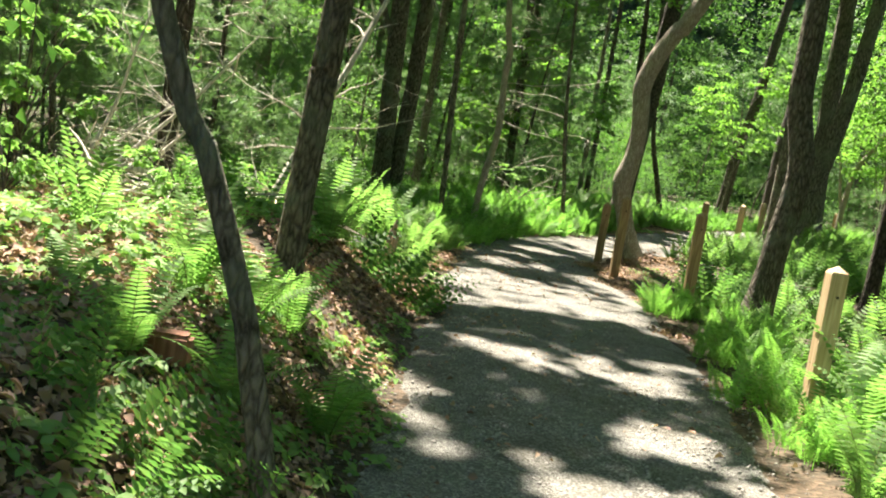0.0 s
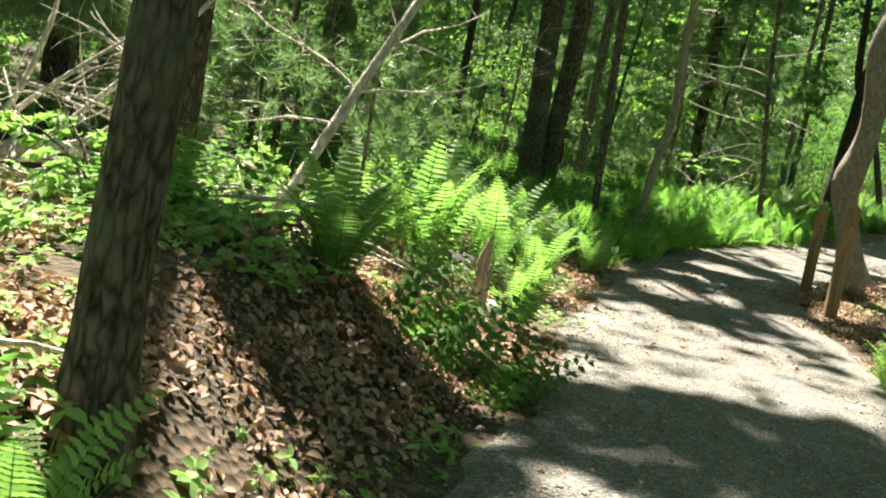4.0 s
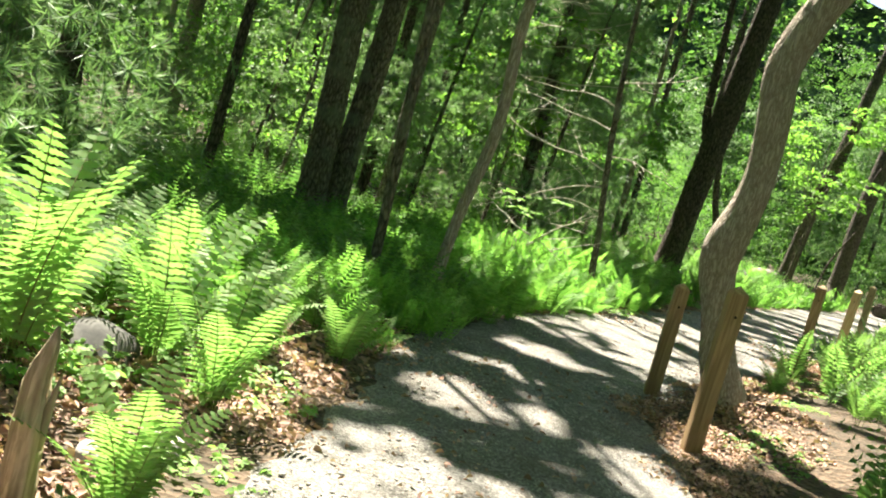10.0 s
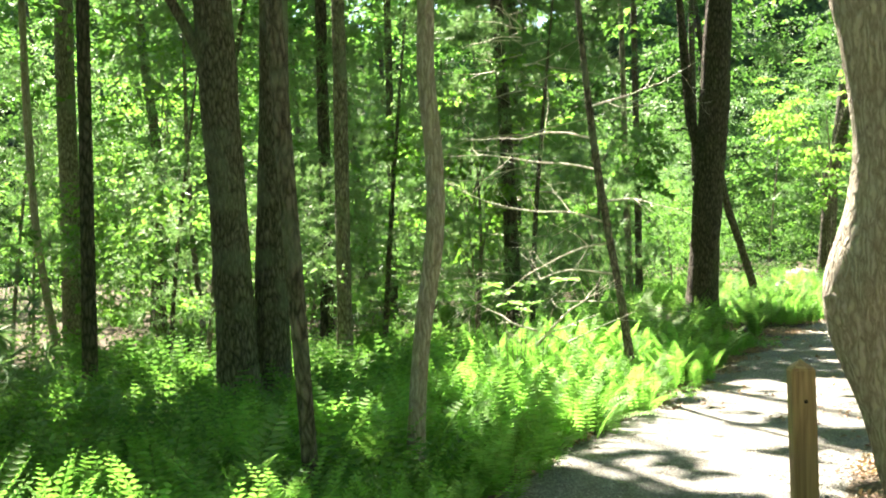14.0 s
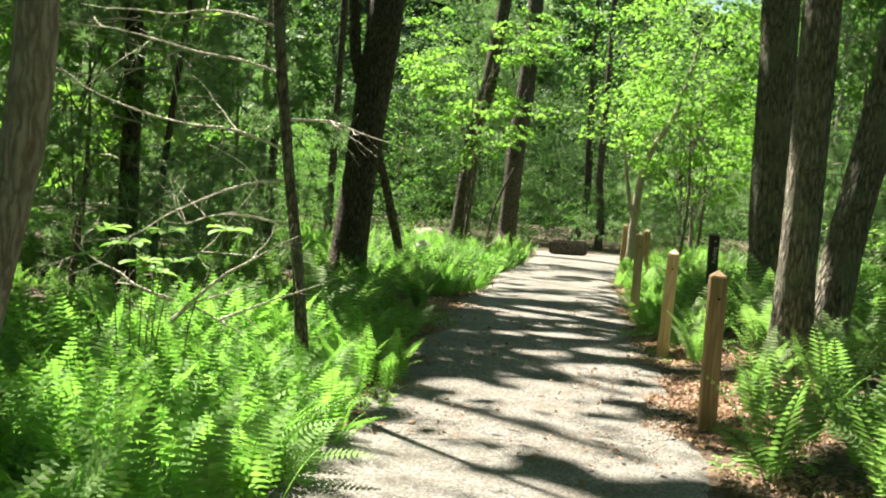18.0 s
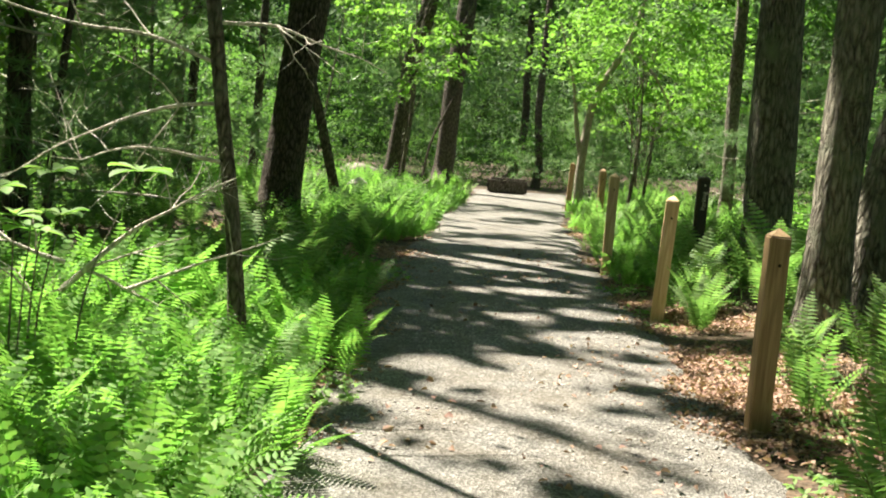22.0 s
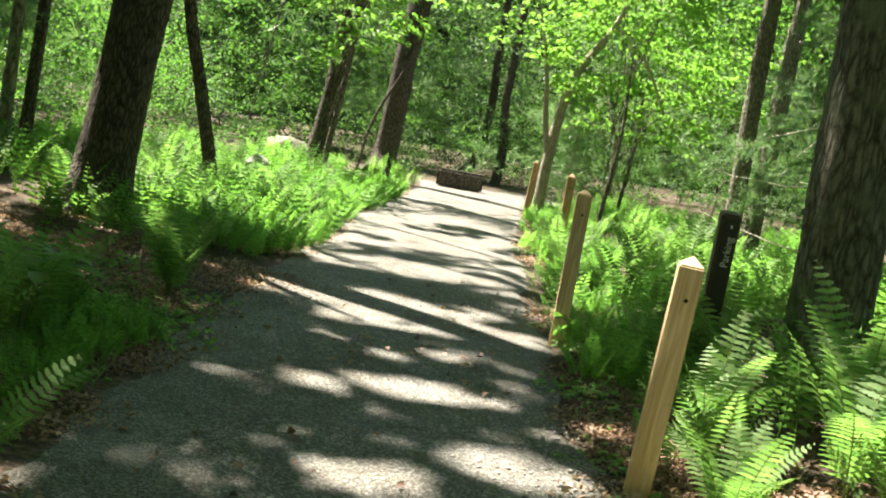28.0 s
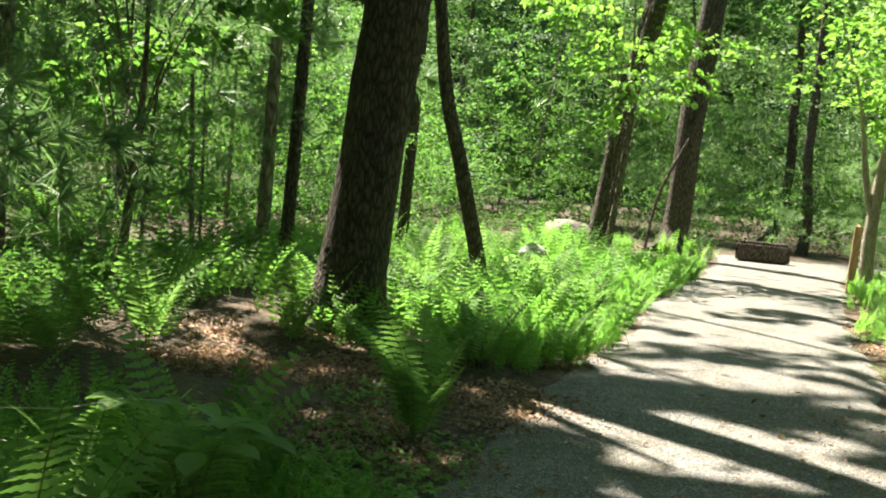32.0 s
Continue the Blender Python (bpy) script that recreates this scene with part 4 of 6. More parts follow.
tree("slim_leaning_sapling", carry_up([(-1.88, 12.3, 0.0, 0.05), (-1.96, 12.28, 0.8, 0.042), (-2.08, 12.26, 1.6, 0.038), (-2.2, 12.24, 2.6, 0.034), (-2.3, 12.2, 4.1, 0.028)], 8, 0.4, 0.012), BARK_BROWN, "slim sapling leaning over the fern bed", crown=TOP_CROWNS[3], crown_spin=150, seed=12, sides=9)
tree("pale_pole", carry_up([(-8.6, 12.8, 0.0, 0.05), (-8.81, 12.66, 1.97, 0.045), (-8.87, 12.62, 4.89, 0.045)], 10, 0.5, 0.02), BARK_PALE, "thin pale pole of a tree", crown=TOP_CROWNS[0], crown_spin=200, seed=13, sides=9)
tree("dark_stub_tree", carry_up([(-8.56, 10.31, 0.0, 0.24), (-8.56, 10.31, 0.87, 0.19), (-8.57, 10.3, 1.91, 0.161), (-8.59, 10.29, 3.14, 0.146)], 13, 0.5), BARK_DARK, "dark trunk behind a bent dead stem", crown=FAR_CROWNS[1], crown_scale=0.95, seed=14)
tree("bent_dead_stem", [(-7.75, 11.0, 0.0, 0.05), (-7.93, 10.86, 0.69, 0.048), (-8.27, 10.57, 1.42, 0.045), (-8.42, 10.42, 1.97, 0.05), (-8.41, 10.42, 2.28, 0.06), (-8.55, 10.28, 2.36, 0.045), (-8.75, 10.1, 2.1, 0.035), (-9.03, 9.9, 1.7, 0.03), (-9.4, 9.6, 1.3, 0.015)], BARK_GREY, "bare hooked dead stem bent back to the ground", seed=15, sides=9, flare=0.1, category="dead tree")
tree("grey_maple", carry_up([(-9.36, 14.1, 0.0, 0.15), (-9.36, 14.1, 0.88, 0.132), (-9.36, 14.1, 3.63, 0.124)], 14, 0.5), BARK_GREY, "straight grey trunk in the wood", crown=FAR_CROWNS[2], seed=16)
tree("thin_curved_tree", carry_up([(-0.9, 23.75, 0.0, 0.09), (-0.98, 23.7, 0.44, 0.08), (-1.22, 23.7, 1.33, 0.074), (-1.48, 23.68, 2.3, 0.07)], 9, 0.5, 0.02), BARK_DARK, "thin dark tree leaning beside the big oak", crown=TOP_CROWNS[1], crown_spin=250, crown_at=(-1.3, 0), seed=17, sides=10)
tree("path_end_oak", carry_up([(0.5, 30.8, 0.0, 0.24), (0.61, 30.76, 0.67, 0.2), (0.81, 30.74, 2.88, 0.187), (1.04, 30.72, 3.86, 0.175)], 14, 0.6), BARK_DARK, "dark leaning trunk near the path's end", crown=FAR_CROWNS[3], seed=18)
tree("vine_oak", carry_up([(1.95, 33.6, 0.0, 0.28), (2.15, 33.9, 0.5, 0.25), (2.25, 33.9, 2.7, 0.24), (2.4, 33.9, 4.4, 0.23)], 15, 0.6), BARK_DARK, "dark trunk with a pale vine climbing it", crown=FAR_CROWNS[4], seed=19, limbs=[[(1.55, 33.5, 0.0, 0.03), (1.75, 33.6, 1.2, 0.03), (2.3, 33.6, 2.6, 0.028), (2.2, 33.6, 3.6, 0.03), (2.6, 33.6, 5.0, 0.03)]])
tree("path_end_sapling", carry_up([(5.7, 39.0, 0.0, 0.13), (5.75, 39.0, 0.9, 0.12), (5.6, 39.0, 2.2, 0.11), (5.62, 39.0, 3.2, 0.11)], 10, 0.5), BARK_DARK, "slim dark curved tree behind the path's end", crown=FAR_CROWNS[0], crown_scale=0.8, crown_spin=60, seed=20, sides=10)
tree("path_end_sapling", carry_up([(5.2, 41.5, 0.0, 0.15), (5.6, 41.5, 0.6, 0.13), (5.75, 41.5, 2.0, 0.12), (5.7, 41.5, 3.4, 0.12)], 10, 0.5), BARK_DARK, "slim dark curved tree behind the path's end", crown=FAR_CROWNS[1], crown_scale=0.8, crown_spin=160, seed=21, sides=10)
tree("pale_birch", carry_up([(4.35, 29.0, 0.0, 0.11), (4.36, 29.0, 1.2, 0.09), (4.55, 29.0, 2.48, 0.072), (5.1, 28.97, 3.53, 0.054)], 6, 0.6, 0.015), BARK_PALE, "pale arching birch with bright leaves over the path", crown=BIRCH_CROWN, crown_at=(1.2, 0), seed=22, sides=10, limbs=[[(4.4, 29, 0.9, 0.06), (4.2, 29, 1.7, 0.05), (4.0, 29, 2.8, 0.03), (3.6, 29, 4.0, 0.015)], [(5.1, 28.97, 3.5, 0.04), (5.7, 28.9, 3.0, 0.03), (6.2, 28.9, 2.2, 0.015)]])
tree("furrowed_oak", carry_up([(2.85, 16.35, 0.0, 0.29), (2.82, 16.36, 0.4, 0.245), (2.79, 16.37, 1.0, 0.22), (2.74, 16.4, 2.2, 0.21)], 16, 0.5), BARK_OAK, "large furrowed oak trunk with grey-green bark", crown="canopy", seed=23, sides=36, step=0.06, ridges=17, flare=0.35)
tree("double_oak", carry_up([(1.94, 13.5, 0.0, 0.2), (1.95, 13.52, 0.5, 0.165), (1.96, 13.53, 1.3, 0.15), (2.0, 13.55, 3.0, 0.145)], 15, 0.5), BARK_OAK, "furrowed trunk of a pair grown from one foot", crown="canopy", seed=24, sides=30, step=0.07, ridges=15, flare=0.35)
tree("double_oak", carry_up([(2.2, 13.75, 0.0, 0.22), (2.35, 13.8, 0.5, 0.17), (2.5, 13.86, 1.3, 0.155), (2.85, 13.95, 3.0, 0.15)], 15, 0.6), BARK_OAK, "furrowed leaning trunk of a pair grown from one foot", crown="canopy", seed=25, sides=30, step=0.07, ridges=15, flare=0.35)
tree("grey_sapling", carry_up([(4.9, 22.5, 0.0, 0.12), (4.9, 22.5, 1.2, 0.1), (4.85, 22.5, 3.0, 0.095)], 10, 0.5, 0.02), BARK_GREY, "thin grey trunk in the ferns", crown=TOP_CROWNS[1], crown_spin=50, seed=26, sides=12)

# tall trees added, most at made-up spots, so that their crowns shade the path
for n, (x, y, h, r, mat) in enumerate(((-6.6, 6.8, 15, 0.12, BARK_GREY), (-5.2, 13.2, 15, 0.14, BARK_GREY), (-6.6, 16.0, 15, 0.15, BARK_DARK), (-4.6, 19.2, 14, 0.12, BARK_DARK), (-6.4, 0.8, 14, 0.15, BARK_DARK), (-4.4, 1.6, 14, 0.16, BARK_DARK), (-3.4, 25.5, 15, 0.13, BARK_DARK), (-7.4, 3.2, 15, 0.12, BARK_DARK),
                                 (-6.0, 9.6, 15, 0.1, BARK_DARK), (5.6, 10.4, 15, 0.14, BARK_GREY), (4.8, 3.2, 14, 0.13, BARK_DARK), (5.9, 18.2, 14, 0.13, BARK_DARK), (-2.4, 28.5, 15, 0.14, BARK_DARK), (-5.4, -3.6, 14, 0.14, BARK_DARK), (4.6, -3.0, 14, 0.14, BARK_GREY), (6.6, 25.5, 14, 0.12, BARK_GREY), (3.9, -7.0, 14, 0.14, BARK_DARK), (-7.6, 21.6, 15, 0.13, BARK_DARK), (-5.6, 22.6, 15, 0.12, BARK_DARK), (-8.2, 18.0, 15, 0.14, BARK_GREY))):
    r = r * 0.6 if x < 0 else r
    tree("shade_tree", carry_up([(x, y, -0.05, r * 1.2), (x + 0.02, y, 1.0, r), (x + 0.05, y, 3.0, r * 0.92)], h, 0.6), mat, "tall straight tree added for the shade of its high crown", crown="canopy", seed=60 + n, group="tall trees beside the path")


# ---- posts ----


def post(x, y, mat, label, turn, lean=(0, 0), w=0.105, h=1.05):
    root = new("trail_post")
    root.matrix_basis = pose(x, y, ground_z(x, y) - 0.02, lean[0], lean[1], turn)
    bm = bmesh.new()
    a = w / 2
    lv = [bm.verts.new((sx * a, sy * a, z)) for z in (-0.15, h - 0.03) for sx, sy in ((-1, -1), (1, -1), (1, 1), (-1, 1))]
    tip = bm.verts.new((0, 0, h + 0.012))
    for i in range(4):
        j = (i + 1) % 4
        bm.faces.new((lv[i], lv[j], lv[4 + j], lv[4 + i]))
        bm.faces.new((lv[4 + i], lv[4 + j], tip))
    bmesh.ops.bevel(bm, geom=[e for e in bm.edges if e.verts[0] is not tip and e.verts[1] is not tip], offset=0.006, segments=2, affect="EDGES")
    part_bm("timber", bm, mat, root)
    bm = bmesh.new()
    bmesh.ops.create_cone(bm, cap_ends=True, segments=12, radius1=0.009, radius2=0.009, depth=0.012, matrix=Matrix.Translation((0.006, -a + 0.0045, h - 0.17)) @ Matrix.Rotation(radians(90), 4, "X"))
    part_bm("bolt_hole", bm, HOLE, root, "dark drilled hole")
    return tagged(root, label, "post", "posts along the path")


new_post = "fresh tan timber post with a pointed top beside the path"
old_post = "weathered brown timber post beside the path"
post(1.97, -1.73, POST_NEW, new_post, 20)
post(0.98, 3.3, POST_OLD, old_post, 15)
post(-0.03, 5.3, POST_OLD, old_post, 18)
post(-0.45, 6.92, POST_OLD, old_post, 12, h=0.9)
post(0.72, 11.7, POST_OLD, old_post, -8)
post(1.32, 15.0, POST_NEW, new_post, -18, (0, 2))
post(1.8, 18.1, POST_NEW, new_post, -14, h=1.12)
post(3.45, 24.2, POST_OLD, old_post, -10)
post(4.2, 29.2, POST_OLD, old_post, -10, (0, 2))


# ---- wood behind: trunks, saplings and pines on both sides ----
rs = random.Random(11)
stem_meshes = [tube([(0, 0, -0.1, 0.125), (rs.uniform(-.1, .1), rs.uniform(-.1, .1), 3, 0.1), (rs.uniform(-.3, .3), rs.uniform(-.3, .3), 7, 0.07), (rs.uniform(-.5, .5), rs.uniform(-.5, .5), 13, 0.03)], BARK_DARK if i % 3 else BARK_GREY, "wood_stem", 0.5, 9, 0.06, i, 0.2) for i in range(6)]
thin_meshes = [tube([(0, 0, -0.1, 0.035), (rs.uniform(-.15, .15), rs.uniform(-.15, .15), 1.6, 0.028), (rs.uniform(-.4, .4), rs.uniform(-.4, .4), 4.2, 0.01)], BARK_DARK if i % 2 else BARK_GREY, "thin_stem", 0.35, 7, 0.08, i, 0.1) for i in range(6)]


def bough_wood(seed, high, reach, count):
    """Bare thin boughs with side twigs round a young pine's stem."""
    rng = np.random.RandomState(seed)
    runs = []
    for i in range(count):
        a, z = i * 2.4, 0.4 + (high - 1.4) * rng.rand()
        runs += branching(rng, (0, 0, z), (math.cos(a), math.sin(a), 0.12), reach * (1 - 0.75 * z / high) * (0.8 + 0.4 * rng.rand()), 0.011, 4, 0.1, 1)
    return twig_mesh("pine_bough", runs, DEADWOOD, 0.2, 4)


def wood_tree(kind, stem, crown, label, category="tree"):
    root = new(kind)
    part("trunk", stem, root)
    part("crown", crown, root)
    return tagged(root, label, category)


FOREST = [wood_tree("forest_tree", stem_meshes[i], FAR_CROWNS[i % 5], "tall forest tree with a leafy crown") for i in range(6)]
PINES = [wood_tree("pine_tree", stem_meshes[i * 3], PINE_CROWNS[i], "white pine with soft blue-green needles") for i in range(2)]
SAPS = [wood_tree("understory_sapling", thin_meshes[i], SAPLING_CROWNS[i], "leafy understory sapling on a thin stem", "sapling") for i in range(6)]
NPINES = [wood_tree("young_pine", thin_meshes[i], NEAR_PINES[i], "young white pine with long soft needles", "pine") for i in range(2)]
TALL_PINES = [wood_tree("pine_tree", thin_meshes[2 + i], NEAR_PINES[i], "tall white pine with soft needles") for i in range(2)]
for i, o in enumerate(NPINES):
    part("bare_bough", bough_wood(300 + i, 5.0, 1.6, 26), o, "bare pale boughs with thin twigs")
YPINES = [wood_tree("young_pine", thin_meshes[i], YOUNG_PINES[i], "young white pine with long soft needles", "pine") for i in range(3)]


def place(model, x, y, s, r, group=""):
    c = copy_thing(model, pose(x, y, ground_z(x, y), r.uniform(-3, 3), r.uniform(-3, 3), r.uniform(0, 360)))
    c.scale = (s, s, s)
    return tagged(c, group=group)


def scatter(models, n, seed, inside, gap, smin=0.8, smax=1.25, group="", box=(-34, 34, -24, 62)):
    r = random.Random(seed)
    spots, tries = [], 0
    while len(spots) < n and tries < n * 80:
        tries += 1
        x, y = r.uniform(box[0], box[1]), r.uniform(box[2], box[3])
        if not inside(x, y) or any((x - a) ** 2 + (y - b) ** 2 < gap ** 2 for a, b in spots):
            continue
        place(models[r.randrange(len(models))], x, y, r.uniform(smin, smax), r, group)
        spots.append((x, y))
    return spots


scatter(FOREST, 74, 1, lambda x, y: off_path(x, y) > 6.0 and not (x < 0 and -4 < y < 9 and x > -7) and sum(in_opening(x, y, z) for z in (4, 7, 10)) < 2, 2.5, 0.8, 1.3, "trees of the wood behind")
scatter(PINES, 26, 2, lambda x, y: off_path(x, y) > 6.5 and sum(in_opening(x, y, z) for z in (4, 7)) < 2, 2.6, 0.8, 1.2, "pines of the wood behind")
scatter(SAPS, 115, 3, lambda x, y: off_path(x, y) > 4.2 and y > -6 and not (x < 0 and x > -7 and y < 4), 1.0, 0.6, 1.3, "saplings of the wood behind", (-20, 20, -6, 50))
scatter(YPINES, 46, 4, lambda x, y: 4.5 < off_path(x, y) < 11 and not (x < 0 and -5 < y < 1.5), 1.8, 0.7, 1.2, "young pines of the wood behind", (-16, 16, -8, 42))
pr = random.Random(21)
for x, y, s in ((-5.0, 3.7, 1.15), (-6.2, 4.9, 1.1), (-6.3, 2.6, 1.2), (-3.6, 15.6, 1.15), (-4.6, 18.6, 1.1), (6.3, 22.0, 1.2), (5.2, 30.8, 0.5), (-6.6, 6.6, 1.1), (-5.4, 22.4, 1.9), (-3.5, 24.8, 2.4), (-8.0, 17.0, 1.9), (7.2, 34.0, 1.6), (7.6, 19.5, 1.7), (-8.6, 6.2, 1.7), (-7.2, 0.6, 1.5), (3.4, 43.0, 2.0)):
    place((NPINES if s < 1.4 else TALL_PINES)[int(y) % 2], x, y, s, pr, "young pines beside the path" if s < 1.4 else "tall pines of the wood")
for o in FOREST + PINES + SAPS + YPINES + NPINES + TALL_PINES:      # the first of each kind stands deep in the wood
    o.location = (rs.uniform(-30, -22), rs.uniform(0, 40), 0)

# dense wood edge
THICKETS = [thicket("wood_thicket", 100 + i, 5.0, 7.5, 13, 8, 52, 0.092, (LEAF_SHADED, PINE, LEAF_SHADED, LEAF_SHADED)[i]) for i in range(4)]
tr = random.Random(31)
ring = []
while len(ring) < 100:
    x, y = tr.uniform(-30, 30), tr.uniform(-14, 62)
    o = off_path(x, y)
    if y > 36:
        o = max(o, y - 37)
    if o < 7.5 or any((x - a) ** 2 + (y - b) ** 2 < 6 for a, b in ring):
        continue
    ring.append((x, y))
    ob = new("far_wood", THICKETS[len(ring) % 4])
    ob.matrix_basis = pose(x, y, 0, 0, 0, tr.uniform(0, 360)) @ Matrix.Scale(tr.uniform(0.85, 1.25), 4)
    tagged(ob, "dense green wood of mixed leaves and gaps", "wood", kind="stuff")

# taller far wood that closes the view
fr = random.Random(41)
far = []
while len(far) < 34:
    x, y = fr.uniform(-60, 60), fr.uniform(-40, 95)
    d = math.hypot(x, (y - 12) * 0.75)
    if not 32 < d < 52 or any((x - a) ** 2 + (y - c) ** 2 < 40 for a, c in far):
        continue
    far.append((x, y))
    ob = new("far_wood", THICKETS[len(far) % 4])
    ob.matrix_basis = pose(x, y, 0, 0, 0, fr.uniform(0, 360)) @ Matrix.Scale(fr.uniform(1.9, 2.5), 4)
    tagged(ob, "dense green wood of mixed leaves and gaps", "wood", kind="stuff")
er = random.Random(47)
for k in range(13):
    x, y = -3 + 1.3 * k + er.uniform(-0.6, 0.6), er.uniform(42.5, 47)
    ob = new("far_wood", THICKETS[k % 4])
    ob.matrix_basis = pose(x, y, 0, 0, 0, er.uniform(0, 360)) @ Matrix.Scale(er.uniform(0.9, 1.2), 4)
    tagged(ob, "dense green wood of mixed leaves and gaps", "wood", kind="stuff")
low = random.Random(43)
LOWS = [thicket("low_thicket", 140 + i, 4.2, 2.2, 9, 7, 40, 0.085, LEAF_SHADED if i else LEAF) for i in range(2)]
lows = []
while len(lows) < 60:
    x, y = low.uniform(-22, 22), low.uniform(-6, 50)
    o = off_path(x, y) if y < 36 else max(off_path(x, y), y - 36)
    if not 6.2 < o < 16 or any((x - a) ** 2 + (y - c) ** 2 < 7 for a, c in lows):
        continue
    lows.append((x, y))
    ob = new("undergrowth", LOWS[len(lows) % 2])
    ob.matrix_basis = pose(x, y, 0, 0, 0, low.uniform(0, 360)) @ Matrix.Scale(low.uniform(0.8, 1.2), 4)
    tagged(ob, "leafy undergrowth of the wood", "undergrowth", kind="stuff")

for k in range(11):
    x, y = -13 + 1.1 * k + er.uniform(-0.5, 0.5), er.uniform(30, 40)
    if off_path(x, y) > 3.5:
        ob = new("undergrowth", LOWS[k % 2])
        ob.matrix_basis = pose(x, y, 0, 0, 0, er.uniform(0, 360)) @ Matrix.Scale(er.uniform(0.6, 0.9), 4)
        tagged(ob, "leafy undergrowth of the wood", "undergrowth", kind="stuff")
for k in range(12):
    x, y = -2 + 1.2 * k + er.uniform(-0.5, 0.5), er.uniform(38.2, 42)
    ob = new("undergrowth", LOWS[k % 2])
    ob.matrix_basis = pose(x, y, 0, 0, 0, er.uniform(0, 360)) @ Matrix.Scale(er.uniform(0.6, 0.9), 4)
    tagged(ob, "leafy undergrowth of the wood", "undergrowth", kind="stuff")
# ---- fern carpet and ferns ----
TILES = [carpet_tile("hay_fern_patch", 60 + i, 44, 1.0, 0.52, HAY, 20) for i in range(4)]
TILES_N = [carpet_tile("near_fern_patch", 160 + i, 36, 0.9, 0.56, HAY, 22, True) for i in range(3)]
TILES_B = [carpet_tile("far_fern_patch", 65 + i, 44, 1.1, 0.52, HAY, 11) for i in range(3)]
TILES_D = [carpet_tile("shaded_fern_patch", 70 + i, 44, 1.1, 0.56, FERN_SHADED, 12) for i in range(3)]


def patches(name, n, seed, inside, tiles, label, category="ferns", smin=0.8, smax=1.2, lift=-0.03, box=(-11, 11, -10, 37), flat=False):
    r = random.Random(seed)
    k, tries = 0, 0
    while k < n and tries < n * 200:
        tries += 1
        x, y = r.uniform(box[0], box[1]), r.uniform(box[2], box[3])
        if not inside(x, y) or (category == "ferns" and bare_ground(x, y)):
            continue
        o = new(name, tiles[k % len(tiles)])
        s = r.uniform(smin, smax) * (0.68 if category == "ferns" and 13.6 < y < 18.6 and x < left_edge(y) else 1)
        slope = Vector((ground_z(x - 0.25, y) - ground_z(x + 0.25, y), ground_z(x, y - 0.25) - ground_z(x, y + 0.25), 0.5))
        lie = slope.to_track_quat("Z", "Y").to_matrix().to_4x4() if off_path(x, y) > 0.1 else Matrix()
        o.matrix_basis = pose(x, y, ground_z(x, y) + lift) @ lie @ pose(0, 0, 0, 0, 0, r.uniform(0, 360)) @ Matrix.Diagonal((s, s, s if flat else s * r.uniform(0.8, 1.15), 1))
        tagged(o, label, category, kind="stuff")
        k += 1


patches("fern_carpet", 75, 5, lambda x, y: 0.42 < left_edge(y) - x < 2.2 and 5.5 < y < 20, TILES, "bright green carpet of hay-scented ferns")
patches("fern_carpet", 80, 35, lambda x, y: 0.42 < left_edge(y) - x < 5.0 and (left_edge(y) - x > 2 or y > 20) and 5.5 < y < 34, TILES_B, "bright green carpet of hay-scented ferns")
# the darkened tiles keep out of the sunlit strip
patches("fern_carpet", 70, 6, lambda x, y: 0.5 < left_edge(y) - x < 5.5 and 3.8 < y < 30 and not (8.6 < y < 13.6 and left_edge(y) - x < 1.7), TILES_D, "green carpet of ferns coloured darker for shade")
patches("fern_carpet", 75, 7, lambda x, y: 0.8 < x - right_edge(y) < 6 and 17 < y < 34, TILES_B, "bright green carpet of ferns beside the posts")
patches("fern_carpet", 45, 8, lambda x, y: 1.0 < x - right_edge(y) < 5 and -6 < y < 17, TILES_D, "green carpet of ferns with shade in its colour")
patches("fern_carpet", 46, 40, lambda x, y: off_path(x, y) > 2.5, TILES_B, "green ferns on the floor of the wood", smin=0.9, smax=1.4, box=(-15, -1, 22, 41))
patches("fern_carpet", 42, 36, lambda x, y: off_path(x, y) > 4.5, TILES_D, "green ferns in the wood, coloured darker for shade", box=(-13, -5, 4, 20))
patches("fern_carpet", 16, 15, lambda x, y: 2.2 < left_edge(y) - x < 4.5, TILES_D, "green carpet of ferns with shade in its colour", box=(-8, 0, 2, 6))

patches("fern_carpet", 60, 16, lambda x, y: 0.16 < left_edge(y) - x < 0.5 and (y < 17 or y > 20), TILES, "bright green ferns overhanging the path edge", smin=0.55, smax=0.8, box=(-4, 3, 5, 32))
patches("fern_carpet", 5, 17, lambda x, y: 0.35 < left_edge(y) - x < 3.6, TILES_D, "green ferns on the bank", smin=0.7, smax=1.0, box=(-6, 3, -9, 2))
patches("fern_carpet", 40, 18, lambda x, y: 0.3 < x - right_edge(y) < 0.9 and y > 16, TILES, "bright green ferns beside the path", smin=0.5, smax=0.75, box=(0, 7, 16, 32))
patches("fern_carpet", 64, 38, lambda x, y: 0.25 < left_edge(y) - x < 1.9, TILES_N, "bright green hay-scented ferns beside the path", smin=0.8, smax=1.05, box=(-5, 0, 7.6, 13.6))
patches("fern_carpet", 8, 39, lambda x, y: 0.3 < left_edge(y) - x < 1.0, TILES_N, "bright green hay-scented ferns beside the path", smin=0.7, smax=0.95, box=(-4, 0, 3.6, 6.5))
patches("fern_carpet", 34, 37, lambda x, y: 0.25 < x - right_edge(y) < 1.0, TILES, "green ferns overhanging the path", smin=0.6, smax=0.85, box=(0, 4.5, -6.5, 3))
HERBS = [herb_tile("herb_patch", 110 + i, 60, 0.95, 0.05, 0.1, HERB) for i in range(3)]
